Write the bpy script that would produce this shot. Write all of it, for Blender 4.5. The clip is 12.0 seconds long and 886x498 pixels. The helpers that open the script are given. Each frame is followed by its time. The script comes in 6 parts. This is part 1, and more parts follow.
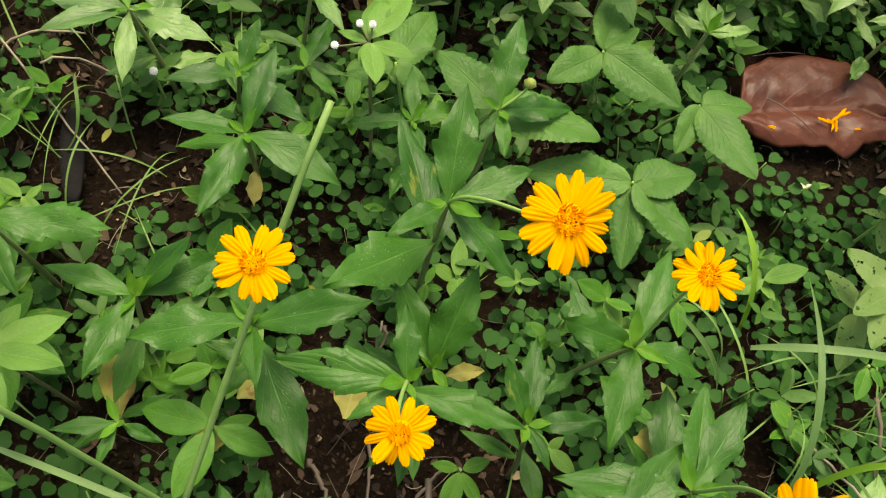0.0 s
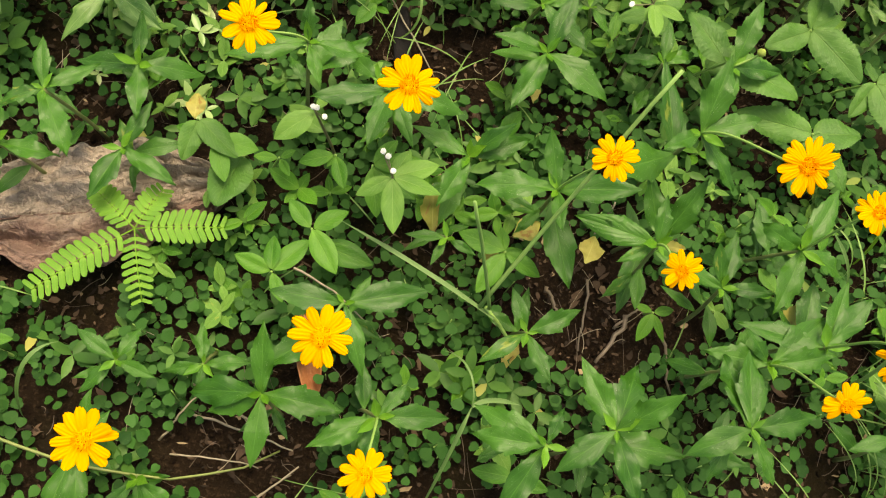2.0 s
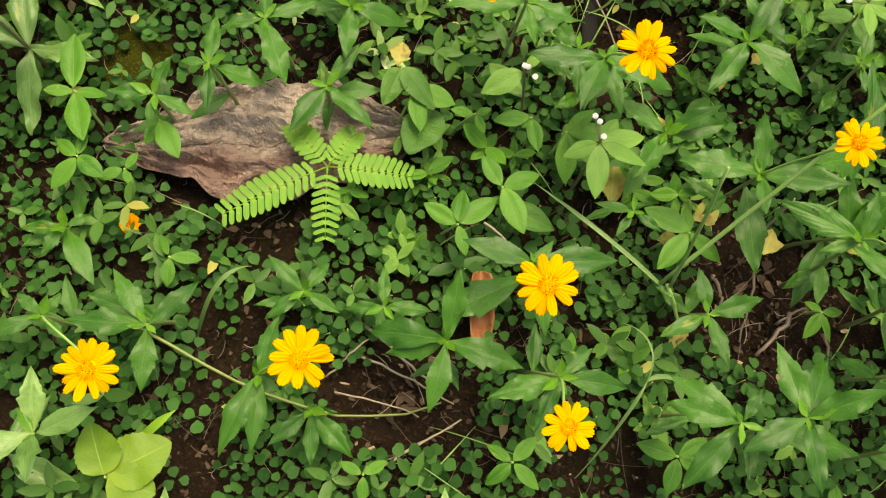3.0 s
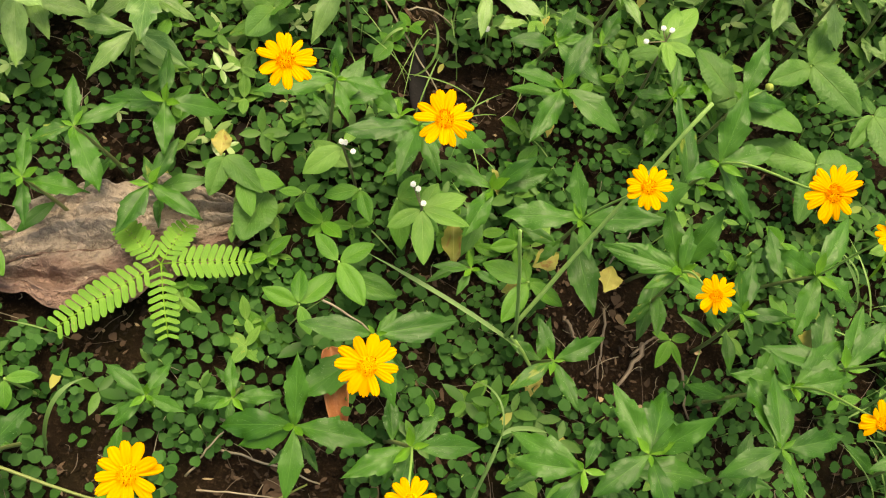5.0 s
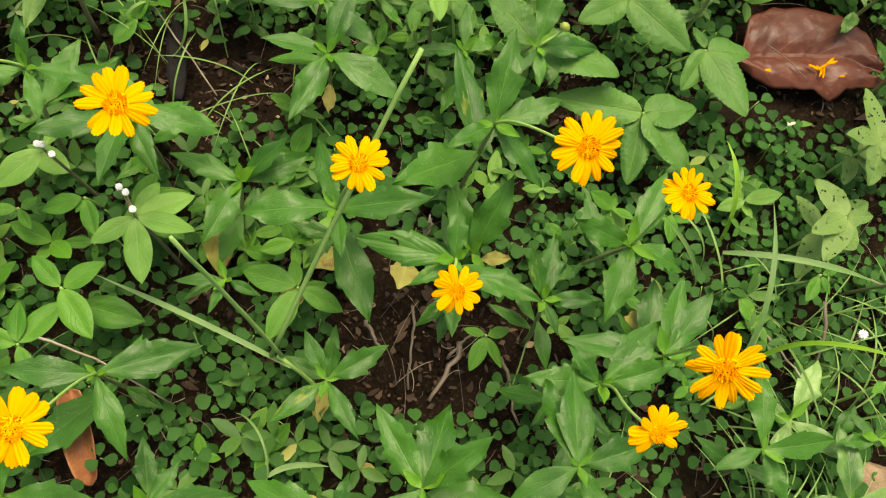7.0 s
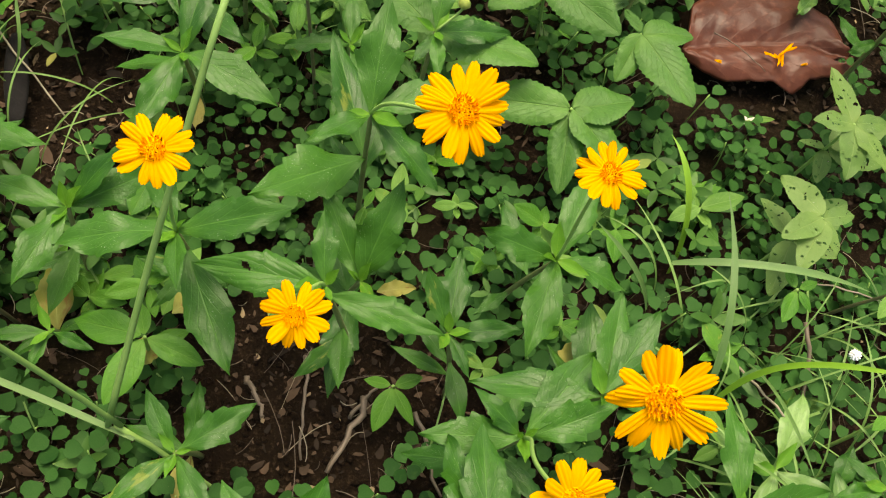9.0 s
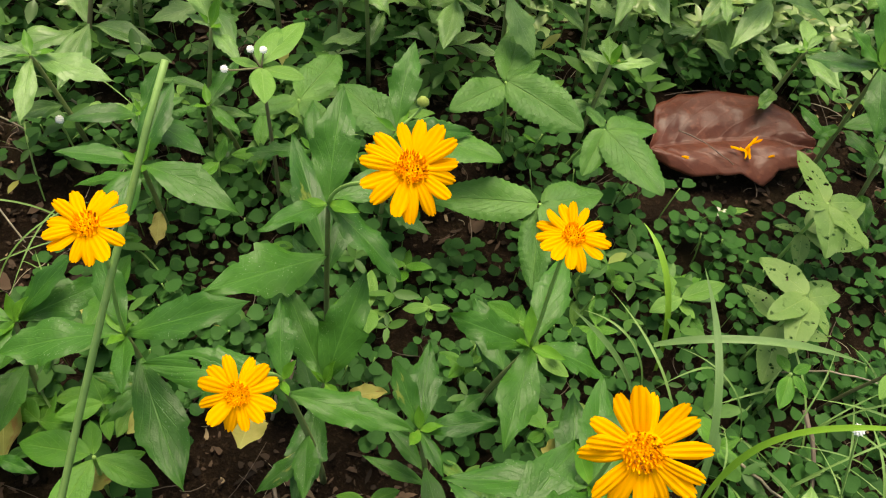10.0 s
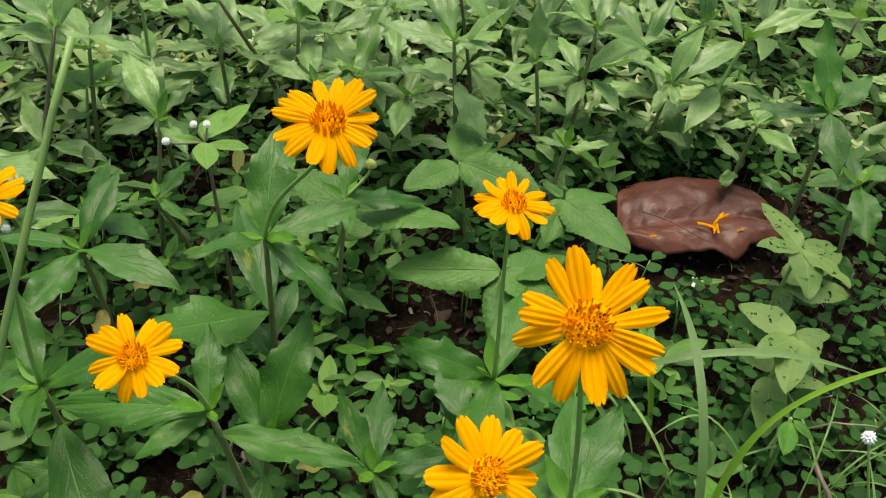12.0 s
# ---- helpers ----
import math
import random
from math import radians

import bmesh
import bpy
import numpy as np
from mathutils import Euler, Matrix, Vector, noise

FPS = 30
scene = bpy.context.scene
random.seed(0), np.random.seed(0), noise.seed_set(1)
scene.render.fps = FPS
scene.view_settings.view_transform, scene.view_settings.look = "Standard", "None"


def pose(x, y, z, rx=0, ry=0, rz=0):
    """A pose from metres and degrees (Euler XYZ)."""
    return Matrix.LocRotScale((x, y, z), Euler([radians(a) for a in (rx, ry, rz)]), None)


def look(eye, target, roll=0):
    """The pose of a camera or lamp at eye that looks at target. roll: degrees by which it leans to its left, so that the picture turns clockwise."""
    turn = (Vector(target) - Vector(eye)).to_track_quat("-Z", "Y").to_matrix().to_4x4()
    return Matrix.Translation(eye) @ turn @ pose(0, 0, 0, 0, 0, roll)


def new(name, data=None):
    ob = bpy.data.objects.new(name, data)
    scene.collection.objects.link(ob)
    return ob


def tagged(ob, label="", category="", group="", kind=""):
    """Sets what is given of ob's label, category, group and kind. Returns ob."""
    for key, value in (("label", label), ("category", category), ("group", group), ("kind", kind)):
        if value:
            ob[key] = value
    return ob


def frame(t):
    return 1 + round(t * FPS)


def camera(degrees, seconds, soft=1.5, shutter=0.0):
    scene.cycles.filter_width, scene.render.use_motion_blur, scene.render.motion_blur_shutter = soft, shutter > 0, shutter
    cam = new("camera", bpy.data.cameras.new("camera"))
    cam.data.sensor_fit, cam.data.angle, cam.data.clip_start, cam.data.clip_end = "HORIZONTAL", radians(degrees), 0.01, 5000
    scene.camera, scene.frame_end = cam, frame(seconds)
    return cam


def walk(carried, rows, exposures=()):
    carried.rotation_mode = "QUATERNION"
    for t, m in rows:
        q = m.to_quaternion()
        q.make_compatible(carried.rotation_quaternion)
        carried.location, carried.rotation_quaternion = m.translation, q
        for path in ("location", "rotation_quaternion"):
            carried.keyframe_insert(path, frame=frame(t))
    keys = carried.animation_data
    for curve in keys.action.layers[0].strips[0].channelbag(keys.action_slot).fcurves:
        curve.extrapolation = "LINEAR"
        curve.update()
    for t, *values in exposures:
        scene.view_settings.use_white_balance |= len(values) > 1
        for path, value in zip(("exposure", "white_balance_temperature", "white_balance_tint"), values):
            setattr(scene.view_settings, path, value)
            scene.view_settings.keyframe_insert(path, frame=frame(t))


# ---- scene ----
cam = camera(54.6, 12.0, soft=1.15)
PATH = [
    (0, (0.007, 0.001, 0.367), (0.209, 0.796, -1.457), 16.1),
    (0.5, (0.003, -0.02, 0.451), (0.173, 0.656, -1.424), 16.9),
    (1, (-0.016, -0.031, 0.499), (0.116, 0.535, -1.415), 18.0),
    (1.5, (-0.049, -0.039, 0.492), (0.066, 0.483, -1.435), 20.6),
    (2, (-0.097, -0.061, 0.497), (-0.001, 0.454, -1.433), 22.8),
    (2.5, (-0.134, -0.085, 0.494), (-0.078, 0.425, -1.439), 22.5),
    (2.7, (-0.149, -0.093, 0.489), (-0.11, 0.41, -1.446), 22.2),
    (3.5, (-0.198, -0.115, 0.485), (-0.142, 0.405, -1.447), 26.0),
    (4.3, (-0.186, -0.11, 0.487), (-0.091, 0.451, -1.431), 27.5),
    (4.5, (-0.166, -0.097, 0.491), (-0.059, 0.481, -1.421), 26.3),
    (5, (-0.128, -0.073, 0.5), (0.026, 0.541, -1.397), 25.4),
    (5.5, (-0.101, -0.059, 0.502), (0.082, 0.578, -1.385), 25.0),
    (6, (-0.077, -0.058, 0.486), (0.12, 0.569, -1.403), 24.9),
    (6.5, (-0.038, -0.047, 0.457), (0.156, 0.568, -1.436), 24.3),
    (7, (-0.015, -0.03, 0.442), (0.18, 0.554, -1.461), 23.6),
    (7.5, (0.006, -0.027, 0.42), (0.185, 0.62, -1.464), 19.6),
    (7.7, (0.012, -0.027, 0.415), (0.188, 0.653, -1.458), 18.4),
    (9.3, (0.038, -0.019, 0.357), (0.258, 0.751, -1.475), 17.5),
    (9.5, (0.042, -0.023, 0.353), (0.259, 0.82, -1.448), 15.5),
    (10, (0.045, -0.034, 0.345), (0.257, 1.021, -1.34), 10.9),
    (10.5, (0.047, -0.05, 0.325), (0.247, 1.192, -1.23), 7.2),
    (11, (0.051, -0.062, 0.314), (0.246, 1.307, -1.131), 5.1),
    (11.5, (0.057, -0.07, 0.299), (0.264, 1.359, -1.085), 4.7),
    (12, (0.063, -0.072, 0.293), (0.28, 1.378, -1.067), 4.5),
]
TONES = [(0, 1.22, 8200, 6), (0.5, 1.29, 9000, 6), (2.5, 1.40, 9000, 6), (4.5, 1.42, 9400, 6), (6.5, 1.39, 8600, 6), (7.5, 1.36, 8500, 6), (9.5, 1.30, 8100, 6), (11, 1.06, 7600, 8), (12, 0.99, 7300, 8)]
walk(cam, [(t, look(eye, target, roll)) for t, eye, target, roll in PATH], TONES)

# ---- light ----
SUN_ELEVATION, SUN_AZIMUTH = 72.0, 80.0
world = bpy.data.worlds.new("sky")
world.use_nodes = True
scene.world = world
sky = world.node_tree.nodes.new("ShaderNodeTexSky")
sky.sky_type, sky.sun_disc = "NISHITA", False
sky.sun_elevation, sky.sun_rotation = radians(SUN_ELEVATION), radians(90 - SUN_AZIMUTH)
sky.air_density, sky.dust_density = 1.0, 4.0
background = world.node_tree.nodes["Background"]
background.inputs["Strength"].default_value = 0.115
world.node_tree.links.new(sky.outputs[0], background.inputs["Color"])
sun_data = bpy.data.lights.new("sun", "SUN")
sun_data.energy, sun_data.angle, sun_data.color = 1.9, radians(30), (1.0, 0.95, 0.86)
sun = new("sun", sun_data)
_a, _e = radians(SUN_AZIMUTH), radians(SUN_ELEVATION)
sun.matrix_world = look((3 * math.cos(_a) * math.cos(_e), 3 * math.sin(_a) * math.cos(_e), 3 * math.sin(_e)), (0, 0, 0))


# ---- materials ----
class Nodes:
    """Short hand for one material's node tree."""

    def __init__(self, name):
        self.mat = bpy.data.materials.new(name)
        self.mat.use_nodes = True
        self.tree = self.mat.node_tree
        self.tree.nodes.clear()
        self.out = self.tree.nodes.new("ShaderNodeOutputMaterial")

    def node(self, kind, inputs=None, **props):
        n = self.tree.nodes.new(kind)
        for k, v in props.items():
            setattr(n, k, v)
        for k, v in (inputs or {}).items():
            self.put(n.inputs[k], v)
        return n

    def put(self, socket, v):
        if isinstance(v, bpy.types.NodeSocket):
            self.tree.links.new(v, socket)
        elif isinstance(v, (tuple, list)) and len(v) == 3 and socket.type == "RGBA":
            socket.default_value = (*v, 1)
        else:
            socket.default_value = v

    def math(self, op, a, b=0.0, c=0.0, clamp=False):
        n = self.node("ShaderNodeMath", {0: a, 1: b, 2: c}, operation=op)
        n.use_clamp = clamp
        return n.outputs[0]

    def step(self, value, low, high):
        return self.node("ShaderNodeMapRange", {0: value, 1: low, 2: high, 3: 0.0, 4: 1.0}, interpolation_type="SMOOTHSTEP").outputs[0]

    def mix(self, f, a, b):
        n = self.node("ShaderNodeMix", data_type="RGBA")
        self.put(n.inputs[0], f), self.put(n.inputs[6], a), self.put(n.inputs[7], b)
        return n.outputs[2]

    def noise(self, vector, scale, detail=3.0, rough=0.55):
        n = self.node("ShaderNodeTexNoise", {"Scale": scale, "Detail": detail, "Roughness": rough})
        self.put(n.inputs["Vector"], vector)
        return n.outputs["Fac"]

    def coords(self, which="Object", seed=None):
        v = self.node("ShaderNodeTexCoord").outputs[which]
        if seed is None:
            return v
        shift = self.node("ShaderNodeCombineXYZ", {0: self.math("MULTIPLY", seed, 37.0), 1: self.math("MULTIPLY", seed, 71.0), 2: seed})
        return self.node("ShaderNodeVectorMath", {0: v, 1: shift.outputs[0]}, operation="ADD").outputs[0]

    def per_object(self):
        return self.node("ShaderNodeObjectInfo").outputs["Random"]

    def per_island(self):
        return self.node("ShaderNodeNewGeometry").outputs["Random Per Island"]

    def done(self, colour, rough=0.6, bump=None, height=0.2, reach=0.001, sheer=0.0, sheer_colour=None, spec=0.5):
        normal = None
        if bump is not None:
            normal = self.node("ShaderNodeBump", {"Strength": height, "Distance": reach, "Height": bump}).outputs[0]
        p = self.node("ShaderNodeBsdfPrincipled", {"Base Color": colour, "Roughness": rough, "Specular IOR Level": spec})
        if normal:
            self.put(p.inputs["Normal"], normal)
        shader = p.outputs[0]
        if sheer:
            t = self.node("ShaderNodeBsdfTranslucent", {"Color": sheer_colour if sheer_colour is not None else colour})
            shader = self.node("ShaderNodeMixShader", {0: sheer, 1: shader, 2: t.outputs[0]}).outputs[0]
        self.tree.links.new(shader, self.out.inputs[0])
        return self.mat


def leaf_material(name, dark, light, vein, veins=7.0, slant=1.3, specks=0.35, rough=0.42, yellow=0.0, sheer=0.3, blotch=(0.34, 0.36, 0.06), lined=0.12, quilt=0.28, shine=0.4):
    """A leaf: a paler foot, midrib and slanting side veins along its own length, a net of fine veins, blotches, pale flecks and a wrinkled relief."""
    m = Nodes(name)
    rnd = m.per_object()
    uv = m.node("ShaderNodeSeparateXYZ", {0: m.node("ShaderNodeTexCoord").outputs["UV"]})
    u, v = uv.outputs[0], uv.outputs[1]
    off = m.math("ABSOLUTE", m.math("SUBTRACT", u, 0.5))
    own = m.coords("UV", rnd)
    long = m.node("ShaderNodeVectorMath", {0: own, 1: (1.0, 2.6, 1.0)}, operation="MULTIPLY").outputs[0]
    big, small = m.noise(own, 2.2), m.noise(long, 8.0, 3.0)
    wobble = m.math("MULTIPLY", m.math("SUBTRACT", m.noise(long, 4.0), 0.5), 0.22)
    rib = m.math("MULTIPLY", m.math("SUBTRACT", 1.0, m.step(off, 0.006, 0.026)), m.math("SUBTRACT", 1.1, m.math("MULTIPLY", v, 0.6)))
    ramp = m.math("FRACT", m.math("ADD", m.math("SUBTRACT", m.math("MULTIPLY", v, veins), m.math("MULTIPLY", off, slant * veins * 0.5)), wobble))
    side = m.math("SUBTRACT", 1.0, m.step(m.math("ABSOLUTE", m.math("SUBTRACT", ramp, 0.5)), 0.01, 0.075))
    side = m.math("MULTIPLY", side, m.math("SUBTRACT", 1.0, m.step(off, 0.30, 0.47)))
    net = m.node("ShaderNodeTexVoronoi", {"Vector": long, "Scale": 14.0}, feature="DISTANCE_TO_EDGE").outputs["Distance"]
    net = m.math("SUBTRACT", 1.0, m.step(net, 0.0, 0.14))
    colour = m.mix(rnd, dark, light)
    colour = m.mix(m.math("MULTIPLY", m.step(big, 0.38, 0.70), 0.55), colour, light)
    colour = m.mix(m.math("MULTIPLY", m.step(small, 0.45, 0.70), 0.28), colour, dark)
    colour = m.mix(m.math("MULTIPLY", net, 0.06), colour, vein)
    colour = m.mix(m.math("MULTIPLY", side, lined), colour, vein)
    colour = m.mix(m.math("MULTIPLY", rib, 0.5), colour, vein)
    colour = m.mix(m.math("MULTIPLY", m.math("SUBTRACT", 1.0, m.step(v, 0.02, 0.30)), 0.4), colour, vein)
    spots = m.step(m.noise(long, 30.0, 2.0), 0.665, 0.70)
    spots = m.math("MULTIPLY", spots, m.step(m.noise(own, 4.0), 0.50, 0.62))
    colour = m.mix(m.math("MULTIPLY", spots, specks), colour, (0.50, 0.58, 0.42))
    tint = m.math("ADD", m.math("MULTIPLY", m.step(m.math("FRACT", m.math("MULTIPLY", rnd, 7.3)), 0.93, 0.98), 0.45), yellow, clamp=True)
    patch = m.math("MULTIPLY", m.step(m.noise(own, 3.2, 4.0), 0.57, 0.66), tint)
    colour = m.mix(patch, colour, blotch)
    wrinkle = m.noise(long, 22.0, 3.0)
    relief = m.math("SUBTRACT", m.math("ADD", m.math("MULTIPLY", small, 0.8), m.math("MULTIPLY", wrinkle, 0.25)), m.math("ADD", m.math("MULTIPLY", net, 0.04), m.math("MAXIMUM", rib, m.math("MULTIPLY", side, 0.45))))
    gloss = m.math("ADD", rough - 0.06, m.math("MULTIPLY", wrinkle, 0.16))
    return m.done(colour, gloss, relief, quilt, 0.0008, sheer, m.mix(0.5, colour, light), spec=shine)


LEAF_DEEP = leaf_material("deep_green_leaf", (0.015, 0.080, 0.007), (0.048, 0.166, 0.015), (0.11, 0.28, 0.045), veins=5, slant=2.2, rough=0.38, specks=0.6, lined=0.22, quilt=0.38, shine=0.36)
LEAF_YOUNG = leaf_material("young_green_leaf", (0.050, 0.180, 0.012), (0.110, 0.285, 0.022), (0.22, 0.40, 0.06), veins=5, slant=2.2, rough=0.34, specks=0.15)
# daisy leaf with the sky sheen of the far weeds lightened into its colour
LEAF_FAR = leaf_material("sky_sheen_leaf", (0.036, 0.125, 0.018), (0.205, 0.370, 0.095), (0.28, 0.44, 0.16), veins=5, slant=2.2, rough=0.34, specks=0.7, lined=0.28, quilt=0.5, shine=0.55)
LEAF_BROAD = leaf_material("soft_green_leaf", (0.040, 0.138, 0.016), (0.082, 0.215, 0.030), (0.16, 0.32, 0.07), veins=9, slant=1.7, specks=0.35, rough=0.5, lined=0.32, quilt=0.7)
LEAF_SMOOTH = leaf_material("fresh_green_leaf", (0.030, 0.138, 0.008), (0.078, 0.235, 0.018), (0.17, 0.36, 0.06), veins=7, slant=1.6, specks=0.25, rough=0.42, lined=0.22, quilt=0.5, shine=0.32)
LEAF_PALE = leaf_material("pale_green_leaf", (0.075, 0.200, 0.026), (0.140, 0.300, 0.048), (0.26, 0.44, 0.12), veins=7, slant=1.6, specks=0.4, rough=0.48, lined=0.22, quilt=0.5, shine=0.32)
LEAF_YELLOW = leaf_material("yellowing_leaf", (0.20, 0.22, 0.03), (0.42, 0.36, 0.10), (0.5, 0.5, 0.15), veins=6, slant=1.6, yellow=0.9, blotch=(0.26, 0.13, 0.035), rough=0.6)
LEAF_EATEN = leaf_material("dull_green_leaf", (0.075, 0.165, 0.030), (0.135, 0.240, 0.050), (0.22, 0.33, 0.09), veins=7, slant=1.6, specks=0.5, rough=0.55, lined=0.12)
LEAF_LIME = leaf_material("lime_leaf", (0.085, 0.185, 0.008), (0.125, 0.235, 0.013), (0.28, 0.42, 0.05), veins=8, slant=1.6, specks=0.1, rough=0.5)
LEAF_FEATHER = leaf_material("bright_leaflet", (0.072, 0.225, 0.008), (0.115, 0.295, 0.014), (0.25, 0.46, 0.05), veins=2, slant=1.0, specks=0.05, rough=0.5)


def stem_material(name, low, high):
    m = Nodes(name)
    rnd = m.per_object()
    own = m.coords("Object", rnd)
    n, f = m.noise(own, 120.0), m.noise(own, 900.0, 2.0)
    colour = m.mix(n, low, high)
    return m.done(colour, 0.55, f, 0.3, 0.0004)


STEM_GREEN = stem_material("green_stem", (0.16, 0.30, 0.06), (0.26, 0.41, 0.11))
GRASS_STEM = stem_material("light_grass_stem", (0.14, 0.27, 0.06), (0.22, 0.36, 0.10))
STEM_BROWN = stem_material("brownish_stem", (0.09, 0.07, 0.035), (0.16, 0.17, 0.07))
STRAW = stem_material("dry_straw", (0.17, 0.14, 0.095), (0.34, 0.29, 0.21))
BARK = stem_material("grey_brown_bark", (0.075, 0.055, 0.040), (0.19, 0.145, 0.105))
TWIG = stem_material("dark_twig", (0.05, 0.035, 0.025), (0.14, 0.10, 0.07))


def petal_material():
    m = Nodes("yellow_petal")
    rnd = m.per_object()
    uv = m.node("ShaderNodeSeparateXYZ", {0: m.node("ShaderNodeTexCoord").outputs["UV"]})
    u, v = uv.outputs[0], uv.outputs[1]
    stripes = m.math("SINE", m.math("MULTIPLY", u, 56.0))
    own = m.coords("UV", rnd)
    n = m.noise(own, 5.0)
    colour = m.mix(m.math("MULTIPLY", n, 0.8), (0.87, 0.352, 0.001), (0.92, 0.425, 0.002))
    colour = m.mix(m.math("SUBTRACT", 0.5, m.step(v, 0.0, 0.45)), colour, (0.80, 0.30, 0.004))
    colour = m.mix(m.math("MULTIPLY", m.step(stripes, 0.3, 1.0), 0.12), colour, (0.78, 0.32, 0.004))
    return m.done(colour, 0.7, stripes, 0.15, 0.0002, 0.3, (0.92, 0.42, 0.002), spec=0.08)


PETAL = petal_material()


def disc_material():
    m = Nodes("orange_disc")
    rnd = m.per_island()
    colour = m.mix(rnd, (0.78, 0.29, 0.001), (0.92, 0.43, 0.002))
    colour = m.mix(m.step(rnd, 0.87, 0.90), colour, (0.24, 0.07, 0.006))
    return m.done(colour, 0.8, m.noise(m.coords(), 2500.0), 0.2, 0.0003, spec=0.05)


DISC = disc_material()


def clover_material():
    m = Nodes("clover_leaflet")
    rnd = m.per_island()
    at = m.coords("Object")
    patchy = m.noise(at, 14.0, 2.0)
    fine = m.noise(at, 500.0, 3.0)
    colour = m.mix(m.step(rnd, 0.0, 1.0), (0.011, 0.053, 0.010), (0.044, 0.140, 0.028))
    colour = m.mix(m.math("MULTIPLY", m.step(patchy, 0.4, 0.7), 0.6), colour, (0.040, 0.118, 0.025))
    colour = m.mix(m.math("MULTIPLY", m.step(fine, 0.5, 0.75), 0.3), colour, (0.06, 0.15, 0.028))
    return m.done(colour, 0.55, fine, 0.3, 0.0004, 0.3, m.mix(0.2, colour, (0.10, 0.24, 0.03)), spec=0.12)


CLOVER = clover_material()


def herb_material(name, low, high, shine=0.25):
    m = Nodes(name)
    rnd = m.per_island()
    at = m.coords("Object")
    fine = m.noise(at, 420.0, 3.0)
    colour = m.mix(rnd, low, high)
    colour = m.mix(m.math("MULTIPLY", m.step(fine, 0.5, 0.7), 0.3), colour, low)
    colour = m.mix(m.step(rnd, 0.975, 0.985), colour, (0.34, 0.33, 0.08))
    return m.done(colour, 0.62 - shine * 0.5, fine, 0.3, 0.0004, 0.3, spec=shine)


HERB = herb_material("small_herb_leaf", (0.030, 0.098, 0.016), (0.088, 0.205, 0.038))
HERB_PALE = herb_material("pale_herb_leaf", (0.13, 0.27, 0.06), (0.38, 0.50, 0.21), 0.55)


def grass_material(name, low, high, sheen):
    m = Nodes(name)
    rnd = m.per_object()
    uv = m.node("ShaderNodeSeparateXYZ", {0: m.node("ShaderNodeTexCoord").outputs["UV"]})
    stripe = m.math("SINE", m.math("MULTIPLY", uv.outputs[0], 50.0))
    n = m.noise(m.coords("UV", rnd), 6.0)
    colour = m.mix(rnd, low, high)
    colour = m.mix(m.math("MULTIPLY", n, 0.5), colour, sheen)
    return m.done(colour, 0.45, stripe, 0.3, 0.0003, 0.25)


GRASS = grass_material("grass_blade", (0.072, 0.160, 0.034), (0.12, 0.23, 0.06), (0.15, 0.26, 0.09))
GRASS_FINE = grass_material("fine_grass_blade", (0.10, 0.22, 0.04), (0.19, 0.34, 0.08), (0.22, 0.34, 0.11))
GRASS_LIME = grass_material("lime_grass_blade", (0.16, 0.34, 0.02), (0.20, 0.40, 0.03), (0.24, 0.44, 0.05))


def soil_material():
    m = Nodes("damp_soil")
    at = m.coords("Object")
    wide, mid, fine = m.noise(at, 9.0), m.noise(at, 70.0, 5.0), m.noise(at, 420.0, 5.0, 0.7)
    colour = m.mix(mid, (0.004, 0.0024, 0.0014), (0.022, 0.013, 0.0075))
    colour = m.mix(m.math("MULTIPLY", m.step(fine, 0.5, 0.7), 0.45), colour, (0.085, 0.053, 0.031))
    colour = m.mix(m.math("MULTIPLY", m.step(wide, 0.5, 0.65), 0.5), colour, (0.018, 0.015, 0.006))
    where = m.node("ShaderNodeSeparateXYZ", {0: at})
    reach = m.math("MAXIMUM", m.math("ABSOLUTE", where.outputs[0]), m.math("ABSOLUTE", m.math("SUBTRACT", where.outputs[1], 0.3)))
    weeds = m.math("MULTIPLY", m.step(reach, 0.55, 0.85), m.step(m.noise(at, 30.0, 5.0), 0.34, 0.46))
    colour = m.mix(weeds, colour, m.mix(m.noise(at, 55.0, 4.0), (0.014, 0.048, 0.010), (0.055, 0.130, 0.026)))
    relief = m.math("ADD", m.math("MULTIPLY", mid, 1.5), fine)
    return m.done(colour, 0.85, relief, 0.9, 0.004, spec=0.08)


SOIL = soil_material()


def litter_material():
    m = Nodes("leaf_litter")
    rnd = m.per_island()
    fine = m.noise(m.coords("Object"), 380.0, 4.0)
    colour = m.mix(rnd, (0.008, 0.006, 0.004), (0.125, 0.080, 0.052))
    colour = m.mix(m.step(rnd, 0.93, 0.96), colour, (0.34, 0.25, 0.15))
    colour = m.mix(m.math("MULTIPLY", fine, 0.5), colour, (0.03, 0.02, 0.015))
    return m.done(colour, 0.8, fine, 0.5, 0.001, spec=0.15)


LITTER = litter_material()


